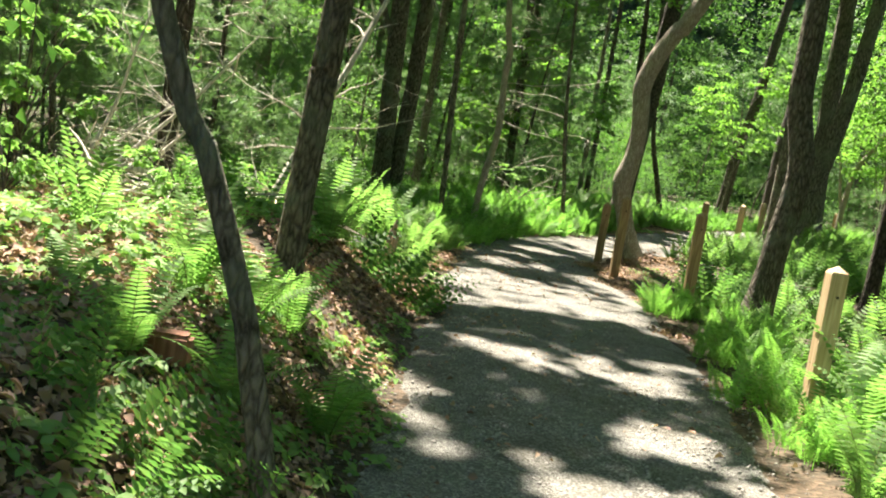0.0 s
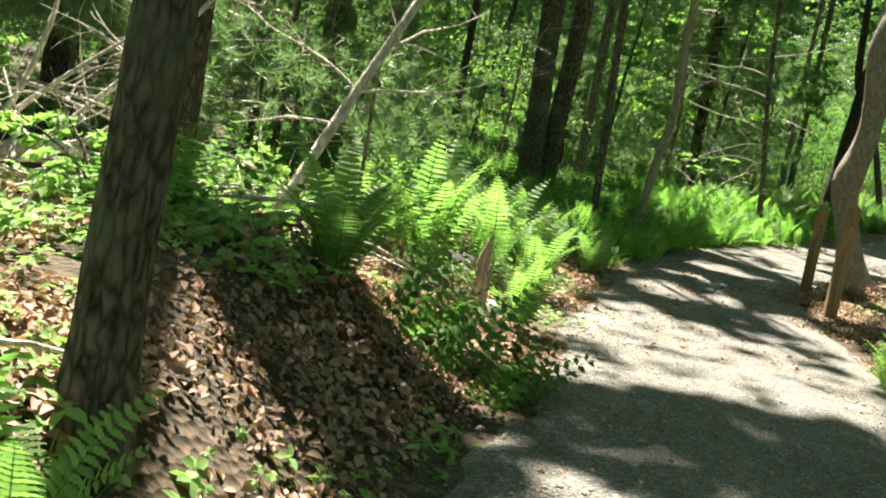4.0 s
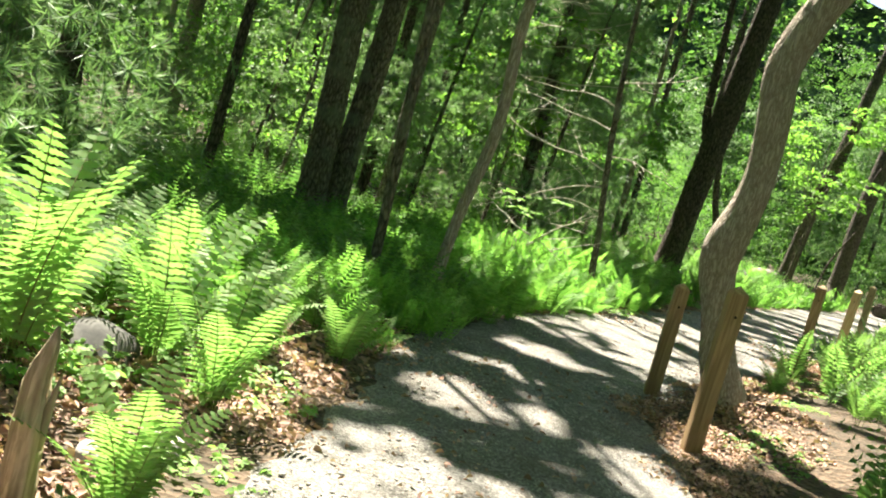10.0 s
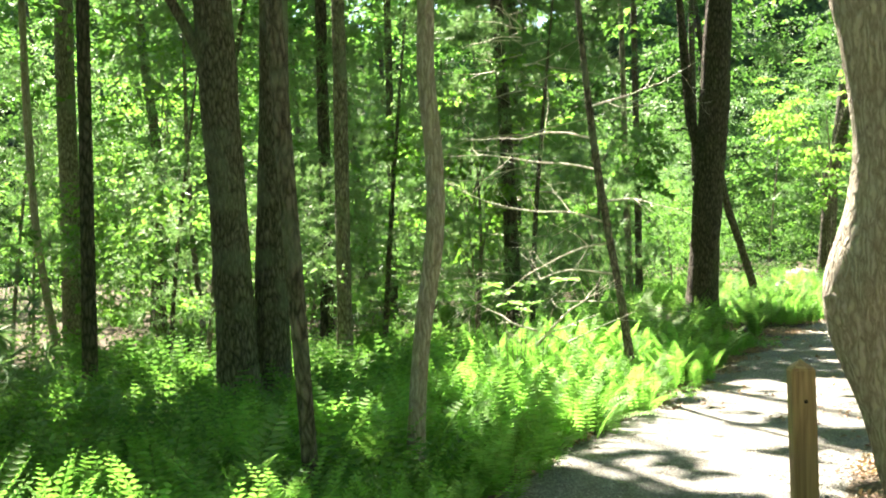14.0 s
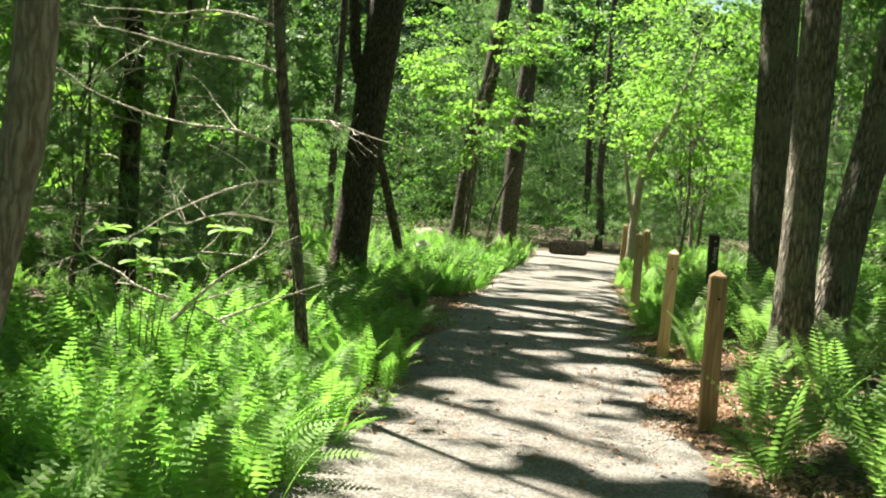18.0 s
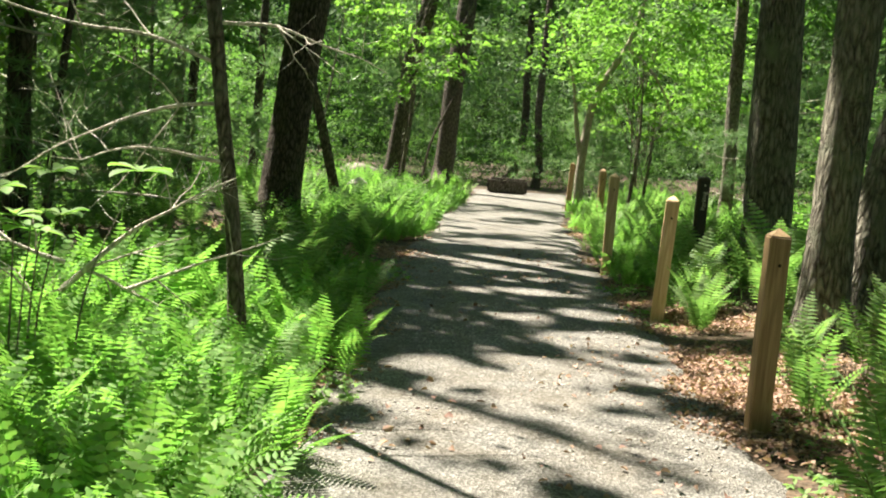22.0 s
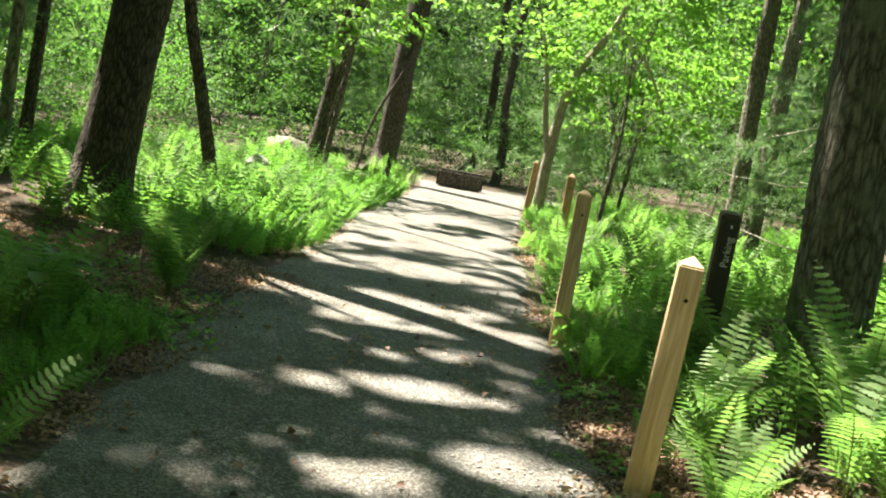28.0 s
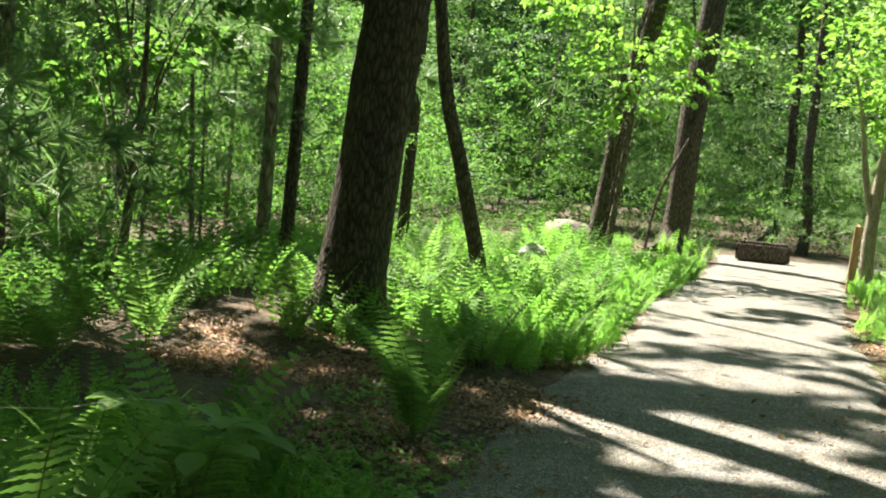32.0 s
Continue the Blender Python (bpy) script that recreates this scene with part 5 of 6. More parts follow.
patches("path_sprig", 14, 19, lambda x, y: -0.8 < off_path(x, y) < -0.2, HERBS[:1], "small green sprigs growing in the gravel", "herbs", 0.12, 0.28, box=(-2, 2, 9, 19))
patches("herb_carpet", 170, 9, lambda x, y: 0.1 < left_edge(y) - x < 4.2 and y < 4.0 and not (-1.9 < y < 0.5 and left_edge(y) - x < 1.1) and not (0 < y < 3.2 and left_edge(y) - x < 1.3 and math.sin(4 * x + 5 * y) < 0.35) and not (-3.9 < y < -1.6 and x > -2.4 and math.sin(5 * x + 3 * y) < -0.3), HERBS, "low light-green herbs over dead leaves", "herbs", box=(-6, 3, -9, 4))
patches("herb_carpet", 70, 10, lambda x, y: 0.05 < off_path(x, y) < 0.9, HERBS, "low light-green herbs at the path's edge", "herbs", 0.4, 0.8, box=(-4, 6, -7, 30))
LEAFFALL = [litter_tile("leaf_litter", 120 + i, 520, 1.0, 0.042, LITTER) for i in range(3)]
patches("leaf_litter", 55, 11, lambda x, y: 0.15 < off_path(x, y) < 0.8, LEAFFALL, "brown and reddish fallen leaves on the ground", "leaf litter", 0.7, 1.1, 0.0, (-4, 6, -8, 28), True)
patches("leaf_litter", 230, 12, lambda x, y: 0.2 < left_edge(y) - x < 4.5 and y < 4.5, LEAFFALL, "brown and reddish fallen leaves on the ground", "leaf litter", 0.9, 1.2, 0.0, (-6, 3, -9, 5), True)
patches("leaf_litter", 16, 33, lambda x, y: bare_ground(x, y) and y > 18.9, LEAFFALL, "brown fallen leaves on bare soil", "leaf litter", 0.6, 0.9, 0.0, (-3.2, 0, 18.5, 21), True)
patches("leaf_litter", 20, 51, lambda x, y: 0.0 < left_edge(y) - x < 0.45, LEAFFALL, "brown fallen leaves at the path's edge", "leaf litter", 0.5, 0.8, 0.004, (-3, 0.5, 8, 18.6), True)
patches("leaf_litter", 22, 52, lambda x, y: 0.0 < x - right_edge(y) < 0.9, LEAFFALL, "pale reddish fallen leaves beside the posts", "leaf litter", 0.6, 0.9, 0.004, (0, 3, 11.5, 17.5), True)
patches("leaf_litter", 12, 53, lambda x, y: 0.0 < x - right_edge(y) < 0.8, LEAFFALL, "pale reddish fallen leaves around the crooked maple", "leaf litter", 0.6, 0.9, 0.004, (-1, 2, 3.5, 8), True)
patches("herb_carpet", 26, 54, lambda x, y: 0.1 < off_path(x, y) < 0.8, HERBS, "small green herbs at the path's edge", "herbs", 0.4, 0.7, box=(-3, 3, 11, 18.5))
SPARSE = [litter_tile("scattered_leaf", 170 + i, 26, 1.2, 0.04, LITTER) for i in range(2)]
patches("scattered_leaves", 46, 41, lambda x, y: -1.6 < off_path(x, y) < -0.1, SPARSE, "a few dead leaves scattered on the gravel", "leaf litter", 0.8, 1.2, 0.02, (-3, 4, -7, 20), True)
patches("leaf_litter", 9, 13, lambda x, y: 0.0 < x - right_edge(y) < 0.7, LEAFFALL, "reddish fallen leaves beside the post", "leaf litter", 0.7, 1.0, 0.004, (-1, 2, 5, 14), True)
PEBBLES = [pebble_tile("gravel", 130 + i, 260, 1.1, 0.012, ROCK) for i in range(3)]
patches("gravel", 80, 14, lambda x, y: -1.9 < off_path(x, y) < -0.35, PEBBLES, "loose grey gravel on the path", "gravel", 0.9, 1.1, 0.025, (-3, 3, -7, 20), True)

BIG_FERNS = [fern_rosette(80 + i, 10, 1.0, 23, 0.19, 0.95, FERN, True) for i in range(3)]
MID_FERNS = [fern_rosette(90 + i, 7, 0.66, 20, 0.13, 0.9, FERN, False) for i in range(4)]


def big_fern(model, x, y, s, turn, label="large arching green fern"):
    root = new("large_fern")
    root.matrix_basis = pose(x, y, ground_z(x, y) - 0.02, 0, 0, turn) @ Matrix.Scale(s, 4)
    for me, a, sh in model:
        f = part("frond", me, root)
        f.matrix_basis = pose(sh * math.cos(radians(a)), sh * math.sin(radians(a)), 0, 0, 0, a)
    return tagged(root, label, "fern", "large ferns along the path")


for x, y, s in ((-1.6, -0.7, 0.72), (-1.8, -0.4, 0.7), (-2.55, 2.25, 1.0), (-2.9, 2.7, 1.0), (-1.95, 2.85, 0.75), (-1.5, 1.5, 0.6), (-2.45, 3.2, 0.9), (-3.1, 3.6, 0.9), (-3.3, 2.4, 0.9), (-2.4, 4.0, 0.7), (-2.0, 4.4, 0.5), (-2.8, 3.9, 0.8), (-3.4, 3.1, 0.9), (-1.2, 14.2, 0.6), (-1.65, 14.0, 0.75), (-1.4, 16.1, 0.75), (-0.75, -3.3, 0.5), (-0.65, -5.0, 0.45), (-1.2, -4.6, 0.36), (-0.15, -4.15, 0.55),
                (1.8, 15.5, 0.75), (2.5, 15.4, 0.9), (2.2, 14.9, 0.8), (-1.55, 15.2, 0.8), (-2.0, 14.8, 0.8), (-0.86, 17.9, 0.75), (2.25, -1.7, 0.9), (2.65, -1.0, 0.9), (2.75, 0.2, 0.9), (2.3, -2.6, 0.8), (2.6, -3.6, 0.8), (2.9, -2.2, 0.9), (3.1, -0.8, 0.9), (2.15, -3.2, 0.6),
                (1.5, 12.9, 0.6), (1.95, 12.5, 0.7), (2.5, 12.9, 0.7), (2.3, 16.6, 0.8), (3.3, 15.6, 0.8), (-0.95, -4.0, 0.6), (-0.75, -3.75, 0.55), (-0.35, -4.7, 0.5), (0.45, 8.6, 0.4), (1.5, 14.5, 0.55)):
    big_fern(BIG_FERNS[int(abs(x * 7 + y * 3)) % 3], x, y, s, (x * 131 + y * 71) % 360)
r = random.Random(9)
k = 0
while k < 170:
    x, y = r.uniform(-7, 7), r.uniform(-7, 26)
    o = off_path(x, y)
    if not 0.32 < o < 2.6 or bare_ground(x, y) or (x < left_edge(y) and 7 < y < 13.8) or (x > right_edge(y) and 3 < y < 9.5 and o < 1.3) or (x < left_edge(y) and y < 2.2 and r.random() < 0.85):
        continue
    s = r.uniform(0.7, 1.2) * (0.7 if 13.6 < y < 18.6 and x < left_edge(y) else 1)
    f = big_fern(MID_FERNS[k % 4], x, y, s, r.uniform(0, 360), "green fern with feathery upright fronds")
    f.name = "fern"
    tagged(f, group="ferns along the path")
    k += 1

# ---- deadwood, rocks, sign and small plants ----
dr = np.random.RandomState(77)


def thing_at(name, x, y, z=None):
    root = new(name)
    root.location = (x, y, ground_z(x, y) if z is None else z)
    return root


def dead_leaning_tree():
    x0, y0 = -2.62, -0.2
    stem = [(x0, y0, 0.0, 0.044), (-2.57, 0.0, 0.3, 0.038), (-2.51, 0.17, 0.6, 0.034), (-2.44, 0.4, 1.0, 0.031), (-2.34, 0.69, 1.5, 0.028), (-2.24, 0.99, 2.0, 0.025), (-2.15, 1.28, 2.5, 0.022), (-1.9, 2.0, 3.7, 0.012)]
    root = thing_at("dead_leaning_tree", x0, y0, 0.0)
    part("trunk", tube([(x - x0, y - y0, z, r) for x, y, z, r in stem], DEADWOOD, "dead_trunk", 0.08, 10, 0.09, 3, 0.1), root)
    C = spline(stem, 0.1)
    for i in range(20):
        p = C[4 + int(dr.rand() * (len(C) - 8))]
        way = rand_dirs(dr, 1)[0] * [1, 1, 0.4] + np.array([-0.3, 0.2, 0.05])
        runs = branching(dr, (0, 0, 0), way, 0.5 + 0.7 * dr.rand(), 0.011, 4, 0.1)
        b = part("branch", twig_mesh("dead_twig", runs, DEADWOOD), root)
        b.location = (p[0] - x0, p[1] - y0, p[2])
    tagged(root, "bare bleached dead trunk leaning over the ferns with bare twigs", "dead tree")


dead_leaning_tree()


def fallen_branch(x, y, way, length, radius, label, seed, forks=5, z=None):
    rng = np.random.RandomState(seed)
    root = thing_at("fallen_branch", x, y, z)
    runs = branching(rng, (0, 0, 0.02), way, length, radius, forks, 0.05)
    part("branch", twig_mesh("branch", runs[:1], DEADWOOD, 0.07, 8), root)
    for run in runs[1:]:
        part("twig", twig_mesh("twig", [run], DEADWOOD, 0.06, 5), root)
    tagged(root, label, "branch")


fallen_branch(-3.95, -0.75, (0.75, 0.55, 1.15), 1.9, 0.026, "bleached forked dead branch standing out of the brush", 5, 7)
fallen_branch(-4.1, -0.9, (0.9, 0.2, 0.35), 1.6, 0.03, "bleached dead branch on the ground", 6, 5)
fallen_branch(-3.2, -0.9, (-0.9, 0.5, 0.35), 1.3, 0.024, "bleached dead branch on the ground", 8, 5)
fallen_branch(-2.9, -1.5, (0.75, -0.35, -0.02), 0.8, 0.035, "short pale fallen branch among leaves", 9, 2)
fallen_branch(-3.6, 0.9, (0.8, 0.3, 0.3), 1.5, 0.03, "pale fallen branch among leaves", 10, 5)
fallen_branch(-2.73, 11.9, (0.56, -0.15, 0.59), 1.05, 0.016, "bare pale dead branch over the ferns", 12, 6, 0.45)
fallen_branch(-2.7, 11.85, (-0.8, -0.1, 0.25), 0.8, 0.012, "bare pale dead twigs over the ferns", 13, 7, 0.6)
fallen_branch(-2.4, 11.8, (0.75, 0.0, 0.4), 0.8, 0.010, "bare pale dead twigs over the ferns", 14, 3, 0.5)
fallen_branch(-2.78, 11.8, (-0.1, -0.4, 0.6), 0.6, 0.010, "bare pale dead twigs over the ferns", 16, 6, 0.35)



def bleached_limb():
    """A pale fallen limb that rises from the bank: thick curved foot, long straight arms, thin twigs."""
    x0, y0 = -4.1, -0.95
    z0 = ground_z(x0, y0) - 0.05
    root = thing_at("fallen_limb", x0, y0, z0)
    loc = lambda run: [(x - x0, y - y0, z - z0, r) for x, y, z, r in run]
    arms = [[(-4.45, -1.25, 0.42, 0.05), (-4.14, -0.96, 0.52, 0.048), (-3.9, -0.72, 0.6, 0.045), (-3.63, -0.47, 0.73, 0.038), (-3.3, -0.3, 0.7, 0.02)],
            [(-3.8, -0.62, 0.66, 0.026), (-3.63, -0.47, 0.76, 0.022), (-3.38, -0.27, 1.10, 0.018), (-3.18, -0.11, 1.39, 0.015), (-2.97, 0.03, 1.73, 0.011), (-2.8, 0.15, 2.0, 0.006)],
            [(-3.6, -0.42, 0.72, 0.024), (-3.4, -0.33, 0.82, 0.02), (-3.25, -0.2, 1.02, 0.016), (-3.08, -0.1, 1.28, 0.01)]]
    for a in arms:
        part("branch", twig_mesh("branch", [loc(a)], DEADWOOD, 0.06, 9), root)
    rng = np.random.RandomState(19)
    for k in range(16):
        a = arms[1 + k % 2]
        C = spline(loc(a), 0.08)
        p = C[int((0.25 + 0.7 * rng.rand()) * (len(C) - 1))]
        runs = branching(rng, p[:3], rand_dirs(rng, 1)[0] * [1, 1, 0.8] + [-0.3, 0, 0.35], 0.35 + 0.4 * rng.rand(), 0.009, 2, 0.05, 1)
        part("twig", twig_mesh("twig", runs, DEADWOOD, 0.06, 5), root)
    tagged(root, "bleached fallen limb with bare forked twigs on the bank", "branch")


def brush_pile(x, y, count, seed):
    rng = np.random.RandomState(seed)
    root = thing_at("brush_pile", x, y)
    for k in range(count):
        a, u = rng.rand() * 6.28, rng.normal(size=2) * 0.35
        L = 0.35 + 0.5 * rng.rand()
        dz = ground_z(x + u[0], y + u[1]) - ground_z(x, y)
        run = [(u[0], u[1], dz + 0.04 + 0.12 * rng.rand(), 0.013), (u[0] + math.cos(a) * L * 0.5, u[1] + math.sin(a) * L * 0.5, dz + 0.1 + 0.1 * rng.rand(), 0.01), (u[0] + math.cos(a + 0.3) * L, u[1] + math.sin(a + 0.3) * L, dz + 0.06 + 0.2 * rng.rand(), 0.004)]
        part("stick", twig_mesh("stick", [run], DEADWOOD if k % 4 else STUMPW, 0.07, 6), root)
    tagged(root, "tangled heap of pale dead sticks on leaf litter", "brush")


bleached_limb()
brush_pile(-3.05, -0.55, 34, 4)
brush_pile(-2.5, -0.2, 18, 5)
fallen_branch(-2.2, -2.5, (-0.8, 0.6, 0.12), 1.3, 0.026, "pale fallen branch among leaves", 17, 3)
fallen_branch(-1.6, -3.1, (0.8, 0.25, 0.02), 0.7, 0.02, "grey fallen branch among leaves", 18, 2)

# bare side branches of the saplings
for x, y, z, way, ln, sd in ((-2.1, 12.26, 1.6, (-1, -0.1, 0.2), 2.0, 21), (-2.15, 12.26, 2.1, (-1, 0.1, 0.12), 1.7, 22), (-2.05, 12.27, 1.4, (-0.9, -0.3, 0.0), 1.3, 23), (-2.2, 12.25, 2.4, (-0.8, 0.3, 0.25), 1.5, 24),
                             (-2.1, 12.26, 1.8, (0.9, -0.2, 0.15), 0.9, 25), (-2.0, 12.28, 1.1, (-0.9, -0.2, 0.05), 1.0, 26), (-2.22, 12.24, 2.7, (0.8, 0.2, 0.2), 1.1, 27)):
    fallen_branch(x, y, way, ln, 0.011, "bare thin dead branch on a sapling's stem", sd, 4, z)


def stump():
    root = thing_at("broken_stump", -1.70, 1.25)
    rows = [(0, 0, -0.05, 0.062), (0.005, 0, 0.08, 0.052), (0.0, 0, 0.25, 0.045), (-0.005, 0, 0.4, 0.035), (0.015, 0.0, 0.50, 0.02), (0.02, 0, 0.56, 0.004)]
    part("wood", tube(rows, STUMPW, "stump", 0.02, 26, 0.24, 4, 0.15, 11), root)
    part("splinter", tube([(0.03, 0.02, 0.2, 0.018), (0.04, 0.02, 0.34, 0.012), (0.05, 0.025, 0.42, 0.003)], STUMPW, "splinter", 0.03, 7, 0.1, 5), root)
    tagged(root, "splintered grey-brown broken stump beside the path", "stump")


stump()


def rock(x, y, size, mat, label, seed, squash=0.6, lift=0.0):
    rng = np.random.RandomState(seed)
    bm = bmesh.new()
    bmesh.ops.create_icosphere(bm, subdivisions=3, radius=1)
    k = rng.normal(size=(5, 3))
    for v in bm.verts:
        n = 1 + 0.14 * sum(math.sin(3 * (v.co @ Vector(q)) + i) for i, q in enumerate(k)) / 2
        v.co = Vector((v.co.x * size[0], v.co.y * size[1], v.co.z * size[2])) * n
    ob = part_bm("rock", bm, mat, None, "", True)
    ob.matrix_basis = pose(x, y, ground_z(x, y) + size[2] * 0.3 + lift, 0, 0, rng.rand() * 360)
    tagged(ob, label, "rock")


rock(-1.84, 1.85, (0.075, 0.06, 0.06), ROCK, "small pale rounded stone among dead leaves", 1)
rock(-1.78, 2.22, (0.08, 0.07, 0.065), ROCK, "small pale rounded stone beside a fern", 2)
rock(-2.27, 1.48, (0.09, 0.08, 0.09), FIELDSTONE, "brown mossy stone among leaves", 3)
rock(-2.63, 2.98, (0.24, 0.2, 0.13), ROCK_DARK, "dark mossy rock under the ferns", 4)
rock(-1.5, -3.45, (0.11, 0.09, 0.1), FIELDSTONE, "tan rounded stone on the bank", 8)
rock(-0.45, 26.2, (0.2, 0.16, 0.16), ROCK, "pale sunlit stone in the ferns", 5, lift=0.3)
rock(0.17, 35.2, (0.55, 0.4, 0.45), FIELDSTONE, "pale boulder in the wood", 6, lift=-0.1)


def cut_block(name, x, y, size, turn, body, end, label, category):
    """A short squared log: body with worn edges, darker sawn end."""
    root = thing_at(name, x, y)
    root.rotation_euler = (0, 0, radians(turn))
    bm = bmesh.new()
    bmesh.ops.create_cube(bm, size=1, matrix=Matrix.Translation((0, 0, size[2] / 2)) @ Matrix.Diagonal((*size, 1)))
    bmesh.ops.bevel(bm, geom=list(bm.edges), offset=min(size) * 0.14, segments=3, affect="EDGES")
    part_bm("body", bm, body, root)
    bm = bmesh.new()
    bmesh.ops.create_cone(bm, cap_ends=True, segments=20, radius1=size[2] * 0.4, radius2=size[2] * 0.38, depth=0.02, matrix=Matrix.Translation((-size[0] / 2 - 0.004, 0, size[2] * 0.5)) @ Matrix.Rotation(radians(90), 4, "Y"))
    part_bm("sawn_end", bm, end, root, "dark hollow sawn end")
    tagged(root, label, category)


cut_block("end_log", 3.95, 34.5, (1.0, 0.42, 0.42), -14, BARK_DARK, HOLE, "short thick log with a dark end lying across the path's end", "log")
cut_block("wood_chunk", -0.62, -4.82, (0.24, 0.12, 0.12), 20, ROTTEN, HOLE, "reddish rotten chunk of wood on dead leaves", "wood chunk")


def text_mesh(body, size, mat, parent, m, name="lettering"):
    cu = bpy.data.curves.new(name, "FONT")
    cu.body, cu.size, cu.extrude = body, size, 0.0006
    cu.align_x, cu.align_y = "LEFT", "CENTER"
    tmp = bpy.data.objects.new(name, cu)
    scene.collection.objects.link(tmp)
    bpy.context.view_layer.update()
    me = bpy.data.meshes.new_from_object(tmp.evaluated_get(bpy.context.evaluated_depsgraph_get()))
    bpy.data.objects.remove(tmp)
    me.materials.clear()
    me.materials.append(mat)
    ob = part(name, me, parent, "white lettering")
    ob.matrix_basis = m
    return ob


def sign_post():
    root = thing_at("sign_post", 2.34, 16.9)
    root.rotation_euler = (0, 0, radians(-14))
    w, h = 0.115, 1.08
    bm = bmesh.new()
    bmesh.ops.create_cube(bm, size=1, matrix=Matrix.Translation((0, 0, h / 2 - 0.05)) @ Matrix.Diagonal((w, w, h + 0.1, 1)))
    for v in bm.verts:
        if v.co.z > 0.9 and v.co.y < 0:
            v.co.z -= 0.02
    bmesh.ops.bevel(bm, geom=list(bm.edges), offset=0.012, segments=3, affect="EDGES")
    part_bm("timber", bm, SIGNBROWN, root)
    bm = bmesh.new()
    bmesh.ops.create_cube(bm, size=1, matrix=Matrix.Translation((0.008, -w / 2 - 0.002, 0.66)) @ Matrix.Diagonal((0.08, 0.006, 0.74, 1)))
    bmesh.ops.bevel(bm, geom=list(bm.edges), offset=0.002, segments=1, affect="EDGES")
    plate = part_bm("plate", bm, SIGNDARK, root, "black plate with white lettering")
    up = Matrix.Translation((0.012, -w / 2 - 0.0062, 0.745)) @ Matrix(((0, -1, 0, 0), (0, 0, -1, 0), (1, 0, 0, 0), (0, 0, 0, 1)))
    text_mesh("Parking", 0.062, WHITE, plate, up)
    bm = bmesh.new()
    vs = [bm.verts.new((x, -w / 2 - 0.007, z)) for x, z in ((-0.022, 0.315), (0.034, 0.315), (0.006, 0.375))]
    inner = [bm.verts.new((x, -w / 2 - 0.007, z)) for x, z in ((-0.006, 0.325), (0.018, 0.325), (0.006, 0.35))]
    for i in range(3):
        j = (i + 1) % 3
        bm.faces.new((vs[i], vs[j], inner[j], inner[i]))
    part_bm("triangle_mark", bm, WHITE, plate, "white triangle mark")
    bm = bmesh.new()
    bmesh.ops.create_cube(bm, size=1, matrix=Matrix.Translation((0.01, -w / 2 - 0.0062, 0.99)) @ Matrix.Diagonal((0.012, 0.001, 0.02, 1)))
    part_bm("small_mark", bm, WHITE, plate, "small white mark")
    tagged(root, "dark brown sign post with a black plate lettered Parking", "sign post")


sign_post()


def whorl_leaves(seed, whorls, leaf, mat, name="foliage"):
    """Bunches of broad leaves at the ends of shoots."""
    rng = np.random.RandomState(seed)
    parts, runs = [], []
    for c, n in whorls:
        a = np.arange(n) * 6.283 / n + rng.rand() * 6.28
        D = np.stack([np.cos(a), np.sin(a), 0.1 + 0.5 * rng.rand(n)], 1)
        L = leaf * (0.75 + 0.4 * rng.rand(n))
        D /= np.linalg.norm(D, axis=1)[:, None]
        S = np.cross(D, [0, 0, 1.0])
        S /= np.linalg.norm(S, axis=1)[:, None]
        q = np.array([0, 0.18, 0.38, 0.58, 0.76, 0.9, 1.0])
        half = np.array([0.015, 0.07, 0.15, 0.22, 0.23, 0.15, 0.01])
        mid = np.array(c)[None, None] + D[:, None] * (q[None, :, None] * L[:, None, None]) - np.array([0, 0, 1.0]) * (0.3 * q ** 2)[None, :, None] * L[:, None, None]
        up = np.array([0, 0, 0.35]) * (half[None, :, None] * L[:, None, None])
        side = S[:, None] * (half[None, :, None] * L[:, None, None])
        V = np.stack([mid - side + up, mid, mid + side + up], 2).reshape(-1, 3)
        base = (np.arange(n) * 21)[:, None, None] + (np.arange(6) * 3)[None, :, None]
        parts.append((V, np.concatenate([(base + f).reshape(-1, 3) for f in ([0, 1, 4], [0, 4, 3], [1, 2, 5], [1, 5, 4])])))
    V, F = joined(parts)
    return mesh_np(name, V, F, mat, True)


def broadleaf_shrub(x, y, spots, leaf, mat, label, seed, count=6):
    root = thing_at("broadleaf_shrub", x, y)
    runs = [[(c[0] * 0.5, c[1] * 0.5, -0.02, 0.006), (c[0] * 0.6, c[1] * 0.55, c[2] * 0.55, 0.004), (*c, 0.002)] for c in spots]
    part("stem", twig_mesh("stem", runs, BARK_GREY), root)
    part("foliage", whorl_leaves(seed, [(c, count) for c in spots], leaf, mat), root)
    tagged(root, label, "shrub")


sp = random.Random(5)
broadleaf_shrub(-2.72, 10.9, [(sp.uniform(-0.55, 0.5), sp.uniform(-0.2, 0.3), sp.uniform(0.85, 1.1)) for _ in range(9)], 0.15, HERB, "shrub with whorls of broad light leaves above the ferns", 3)
broadleaf_shrub(-1.48, 15.95, [(sp.uniform(-0.22, 0.22), sp.uniform(-0.15, 0.15), sp.uniform(0.36, 0.5)) for _ in range(4)], 0.19, HERB, "low plant with large pale green leaves", 4, 5)


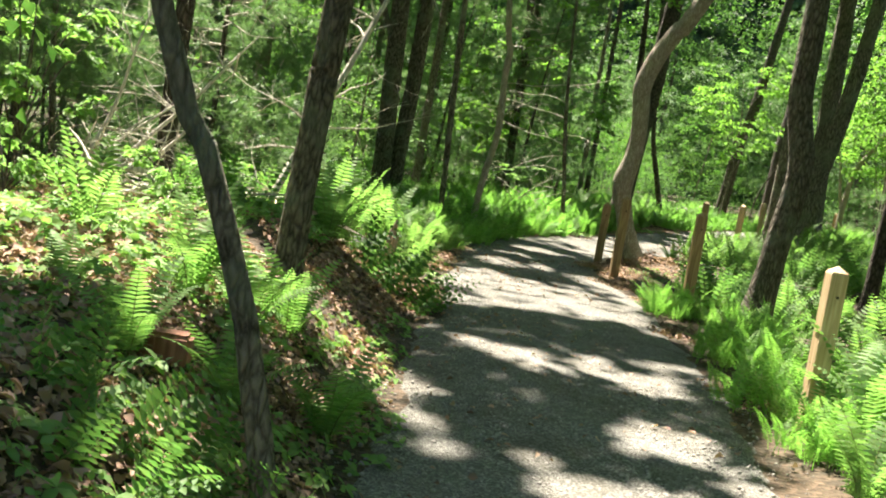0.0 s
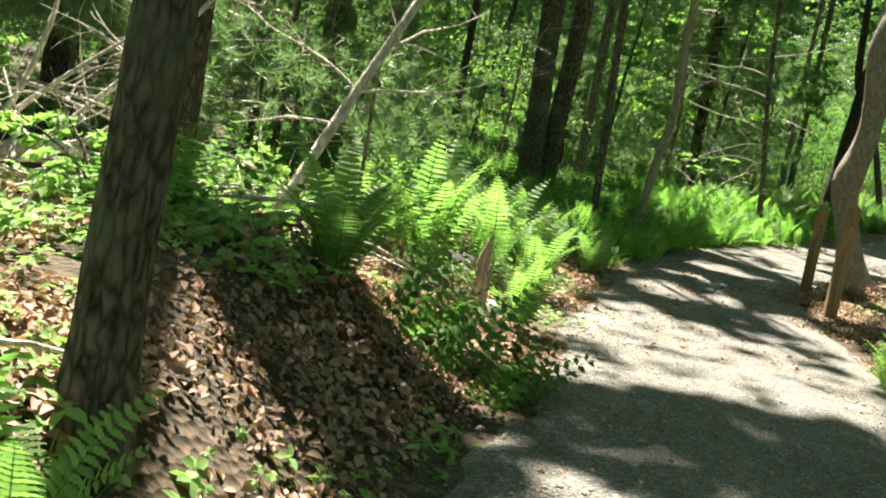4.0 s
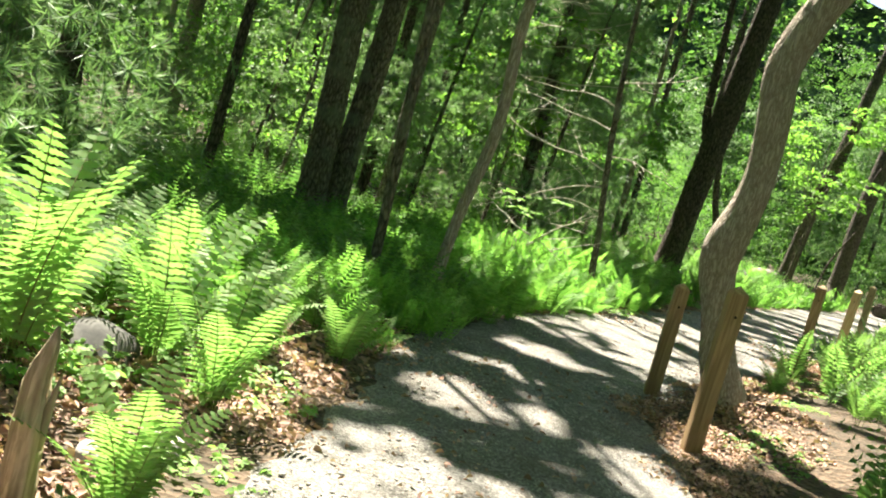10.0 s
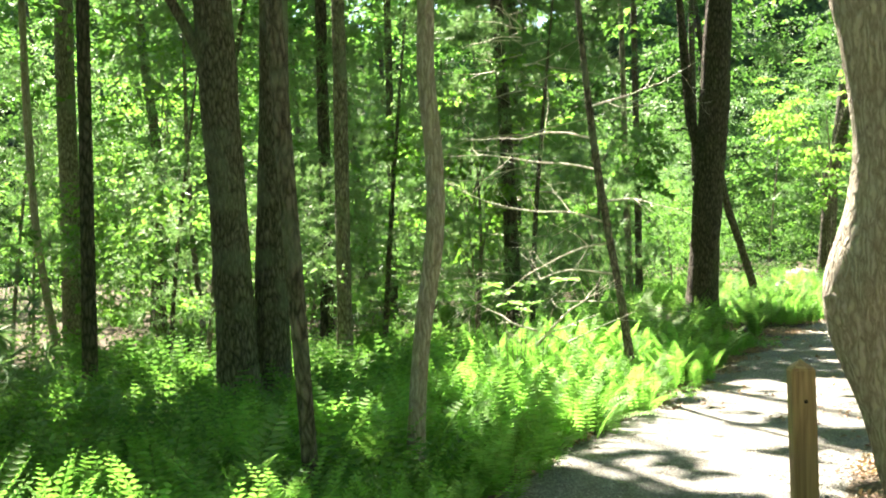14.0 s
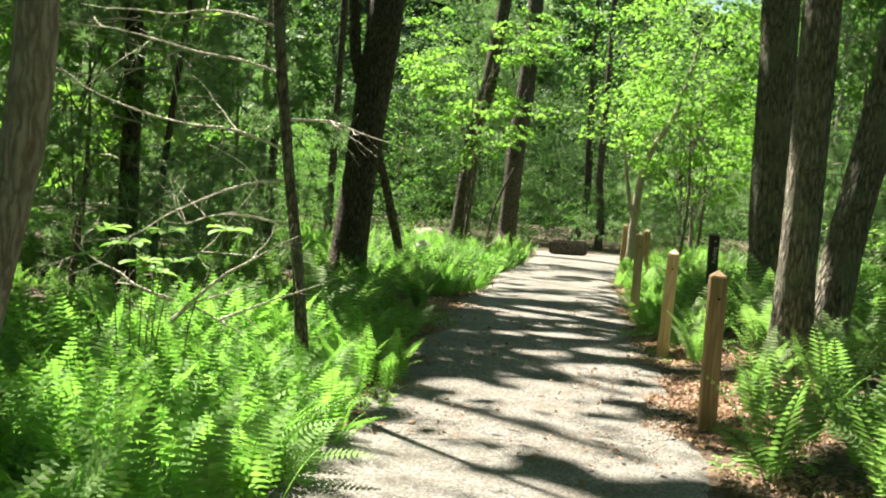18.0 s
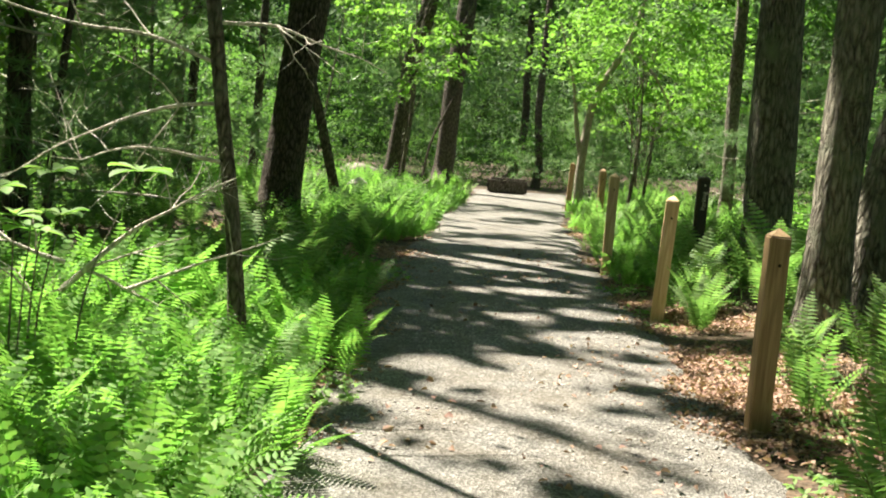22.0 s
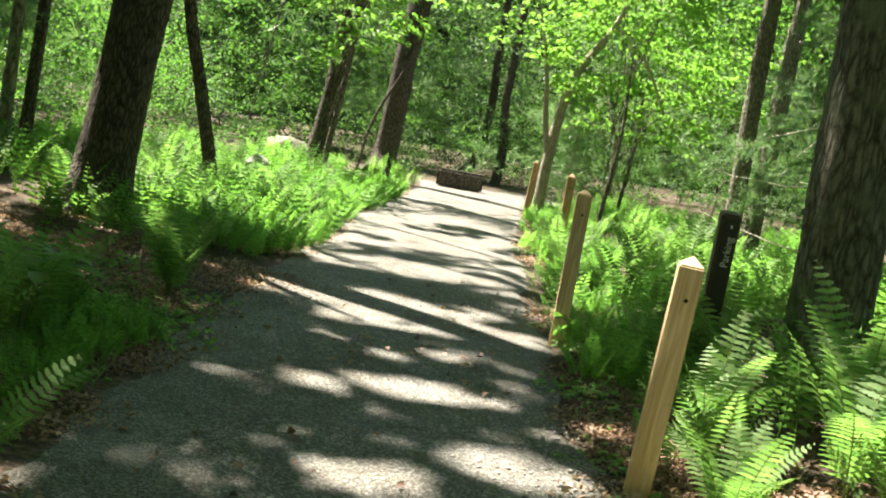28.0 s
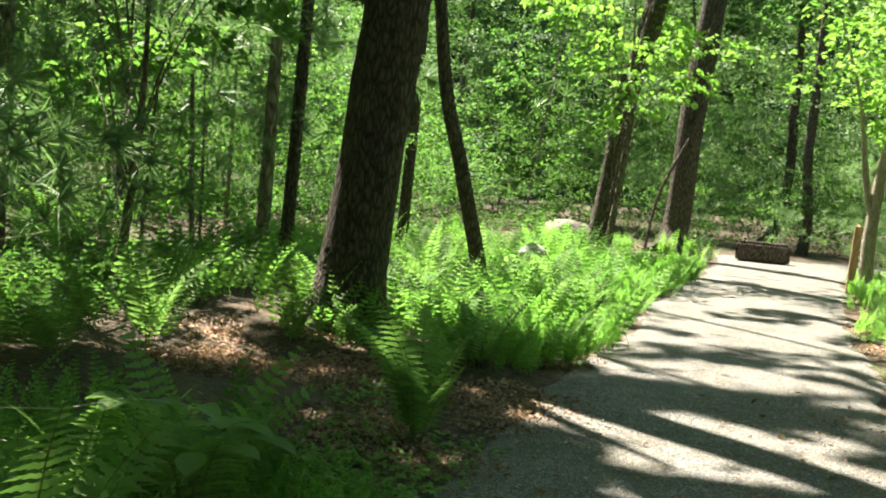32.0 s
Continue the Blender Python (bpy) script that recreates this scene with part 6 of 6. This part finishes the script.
def leafy_shrub(x, y, high, wide, leaves, leaf, label, seed, mat=HERB, limbs=9):
    """Thin limbs from one foot, each with flat leafy sprays in tiers."""
    rng = np.random.RandomState(seed)
    root = thing_at("leafy_shrub", x, y)
    runs, parts = [], []
    for i in range(limbs):
        a, t = i * 2.4 + rng.rand(), 0.35 + 0.65 * rng.rand()
        end = np.array([math.cos(a) * wide * t, math.sin(a) * wide * t, high * (0.45 + 0.6 * rng.rand())])
        small = high < 2.5
        low = end[2] * (0.15 if small else 0.25 + 0.45 * rng.rand())
        knee = np.array([end[0] * 0.4, end[1] * 0.4, low + (end[2] - low) * 0.6])
        runs.append([(0, 0, low, 0.01), (*knee, 0.007), (*end, 0.003)])
        tiers = 3 if small else 6
        for k in range(tiers):
            V, F = spray(rng, max(6, leaves // tiers), (0.22 if small else 0.34) * wide * (0.8 + 0.5 * rng.rand()), leaf, 0.12)
            at = knee + (end - knee) * (0.15 + 0.85 * (k + rng.rand()) / tiers)
            parts.append((turned(V, a + rng.normal() * 1.1, rng.normal() * 0.2, at), F))
    stem = [(0, 0, -0.05, 0.012 + 0.008 * high), (0.03 * high, 0, high * 0.4, 0.006 + 0.005 * high), (0.01 * high, 0.02 * high, high * 0.85, 0.004)]
    part("stem", twig_mesh("stem", [stem] + runs, BARK_BROWN), root)
    V, F = joined(parts)
    part("foliage", mesh_np("foliage", V, F, mat), root)
    tagged(root, label, "shrub")


leafy_shrub(-4.4, -0.75, 1.75, 0.8, 110, 0.075, "sunlit leafy shrub at the wood's edge", 1)
leafy_shrub(-4.9, -1.4, 1.5, 0.8, 110, 0.075, "sunlit leafy shrub at the wood's edge", 2)
leafy_shrub(-3.6, -1.9, 0.6, 0.6, 70, 0.06, "low bright shrub among dead leaves", 3)
leafy_shrub(-3.3, 0.2, 0.6, 0.7, 70, 0.06, "low bright shrub among dead leaves", 4)
leafy_shrub(-2.75, -1.0, 0.45, 0.5, 70, 0.055, "low bright shrub among dead leaves", 5)
leafy_shrub(5.3, 28.6, 4.4, 2.0, 300, 0.10, "bright leafy tree-like shrub over the path", 6, LEAF_B, 14)
leafy_shrub(6.4, 31.0, 4.4, 2.0, 300, 0.10, "bright leafy tree-like shrub over the path", 7, LEAF_B, 14)
leafy_shrub(0.6, 29.4, 5.6, 1.9, 280, 0.11, "bright leafy maple sapling near the path's end", 8, LEAF_B, 14)
leafy_shrub(-3.6, 20.8, 4.2, 1.6, 260, 0.10, "leafy maple sapling behind the ferns", 9, LEAF, 12)
leafy_shrub(-4.6, 16.6, 3.8, 1.5, 240, 0.10, "leafy maple sapling behind the ferns", 10, LEAF_B, 12)
# thin upright twig beside the dead trunk
tree("thin_dead_sapling", [(-2.55, 0.94, 0.0, 0.026), (-2.52, 0.97, 0.48, 0.02), (-2.5, 0.99, 0.89, 0.013), (-2.5, 0.99, 1.44, 0.009), (-2.45, 1.0, 2.0, 0.004)], BARK_GREY, "thin bare dead sapling", seed=31, sides=8, step=0.08, flare=0.1, category="dead sapling")
clear_the_openings()
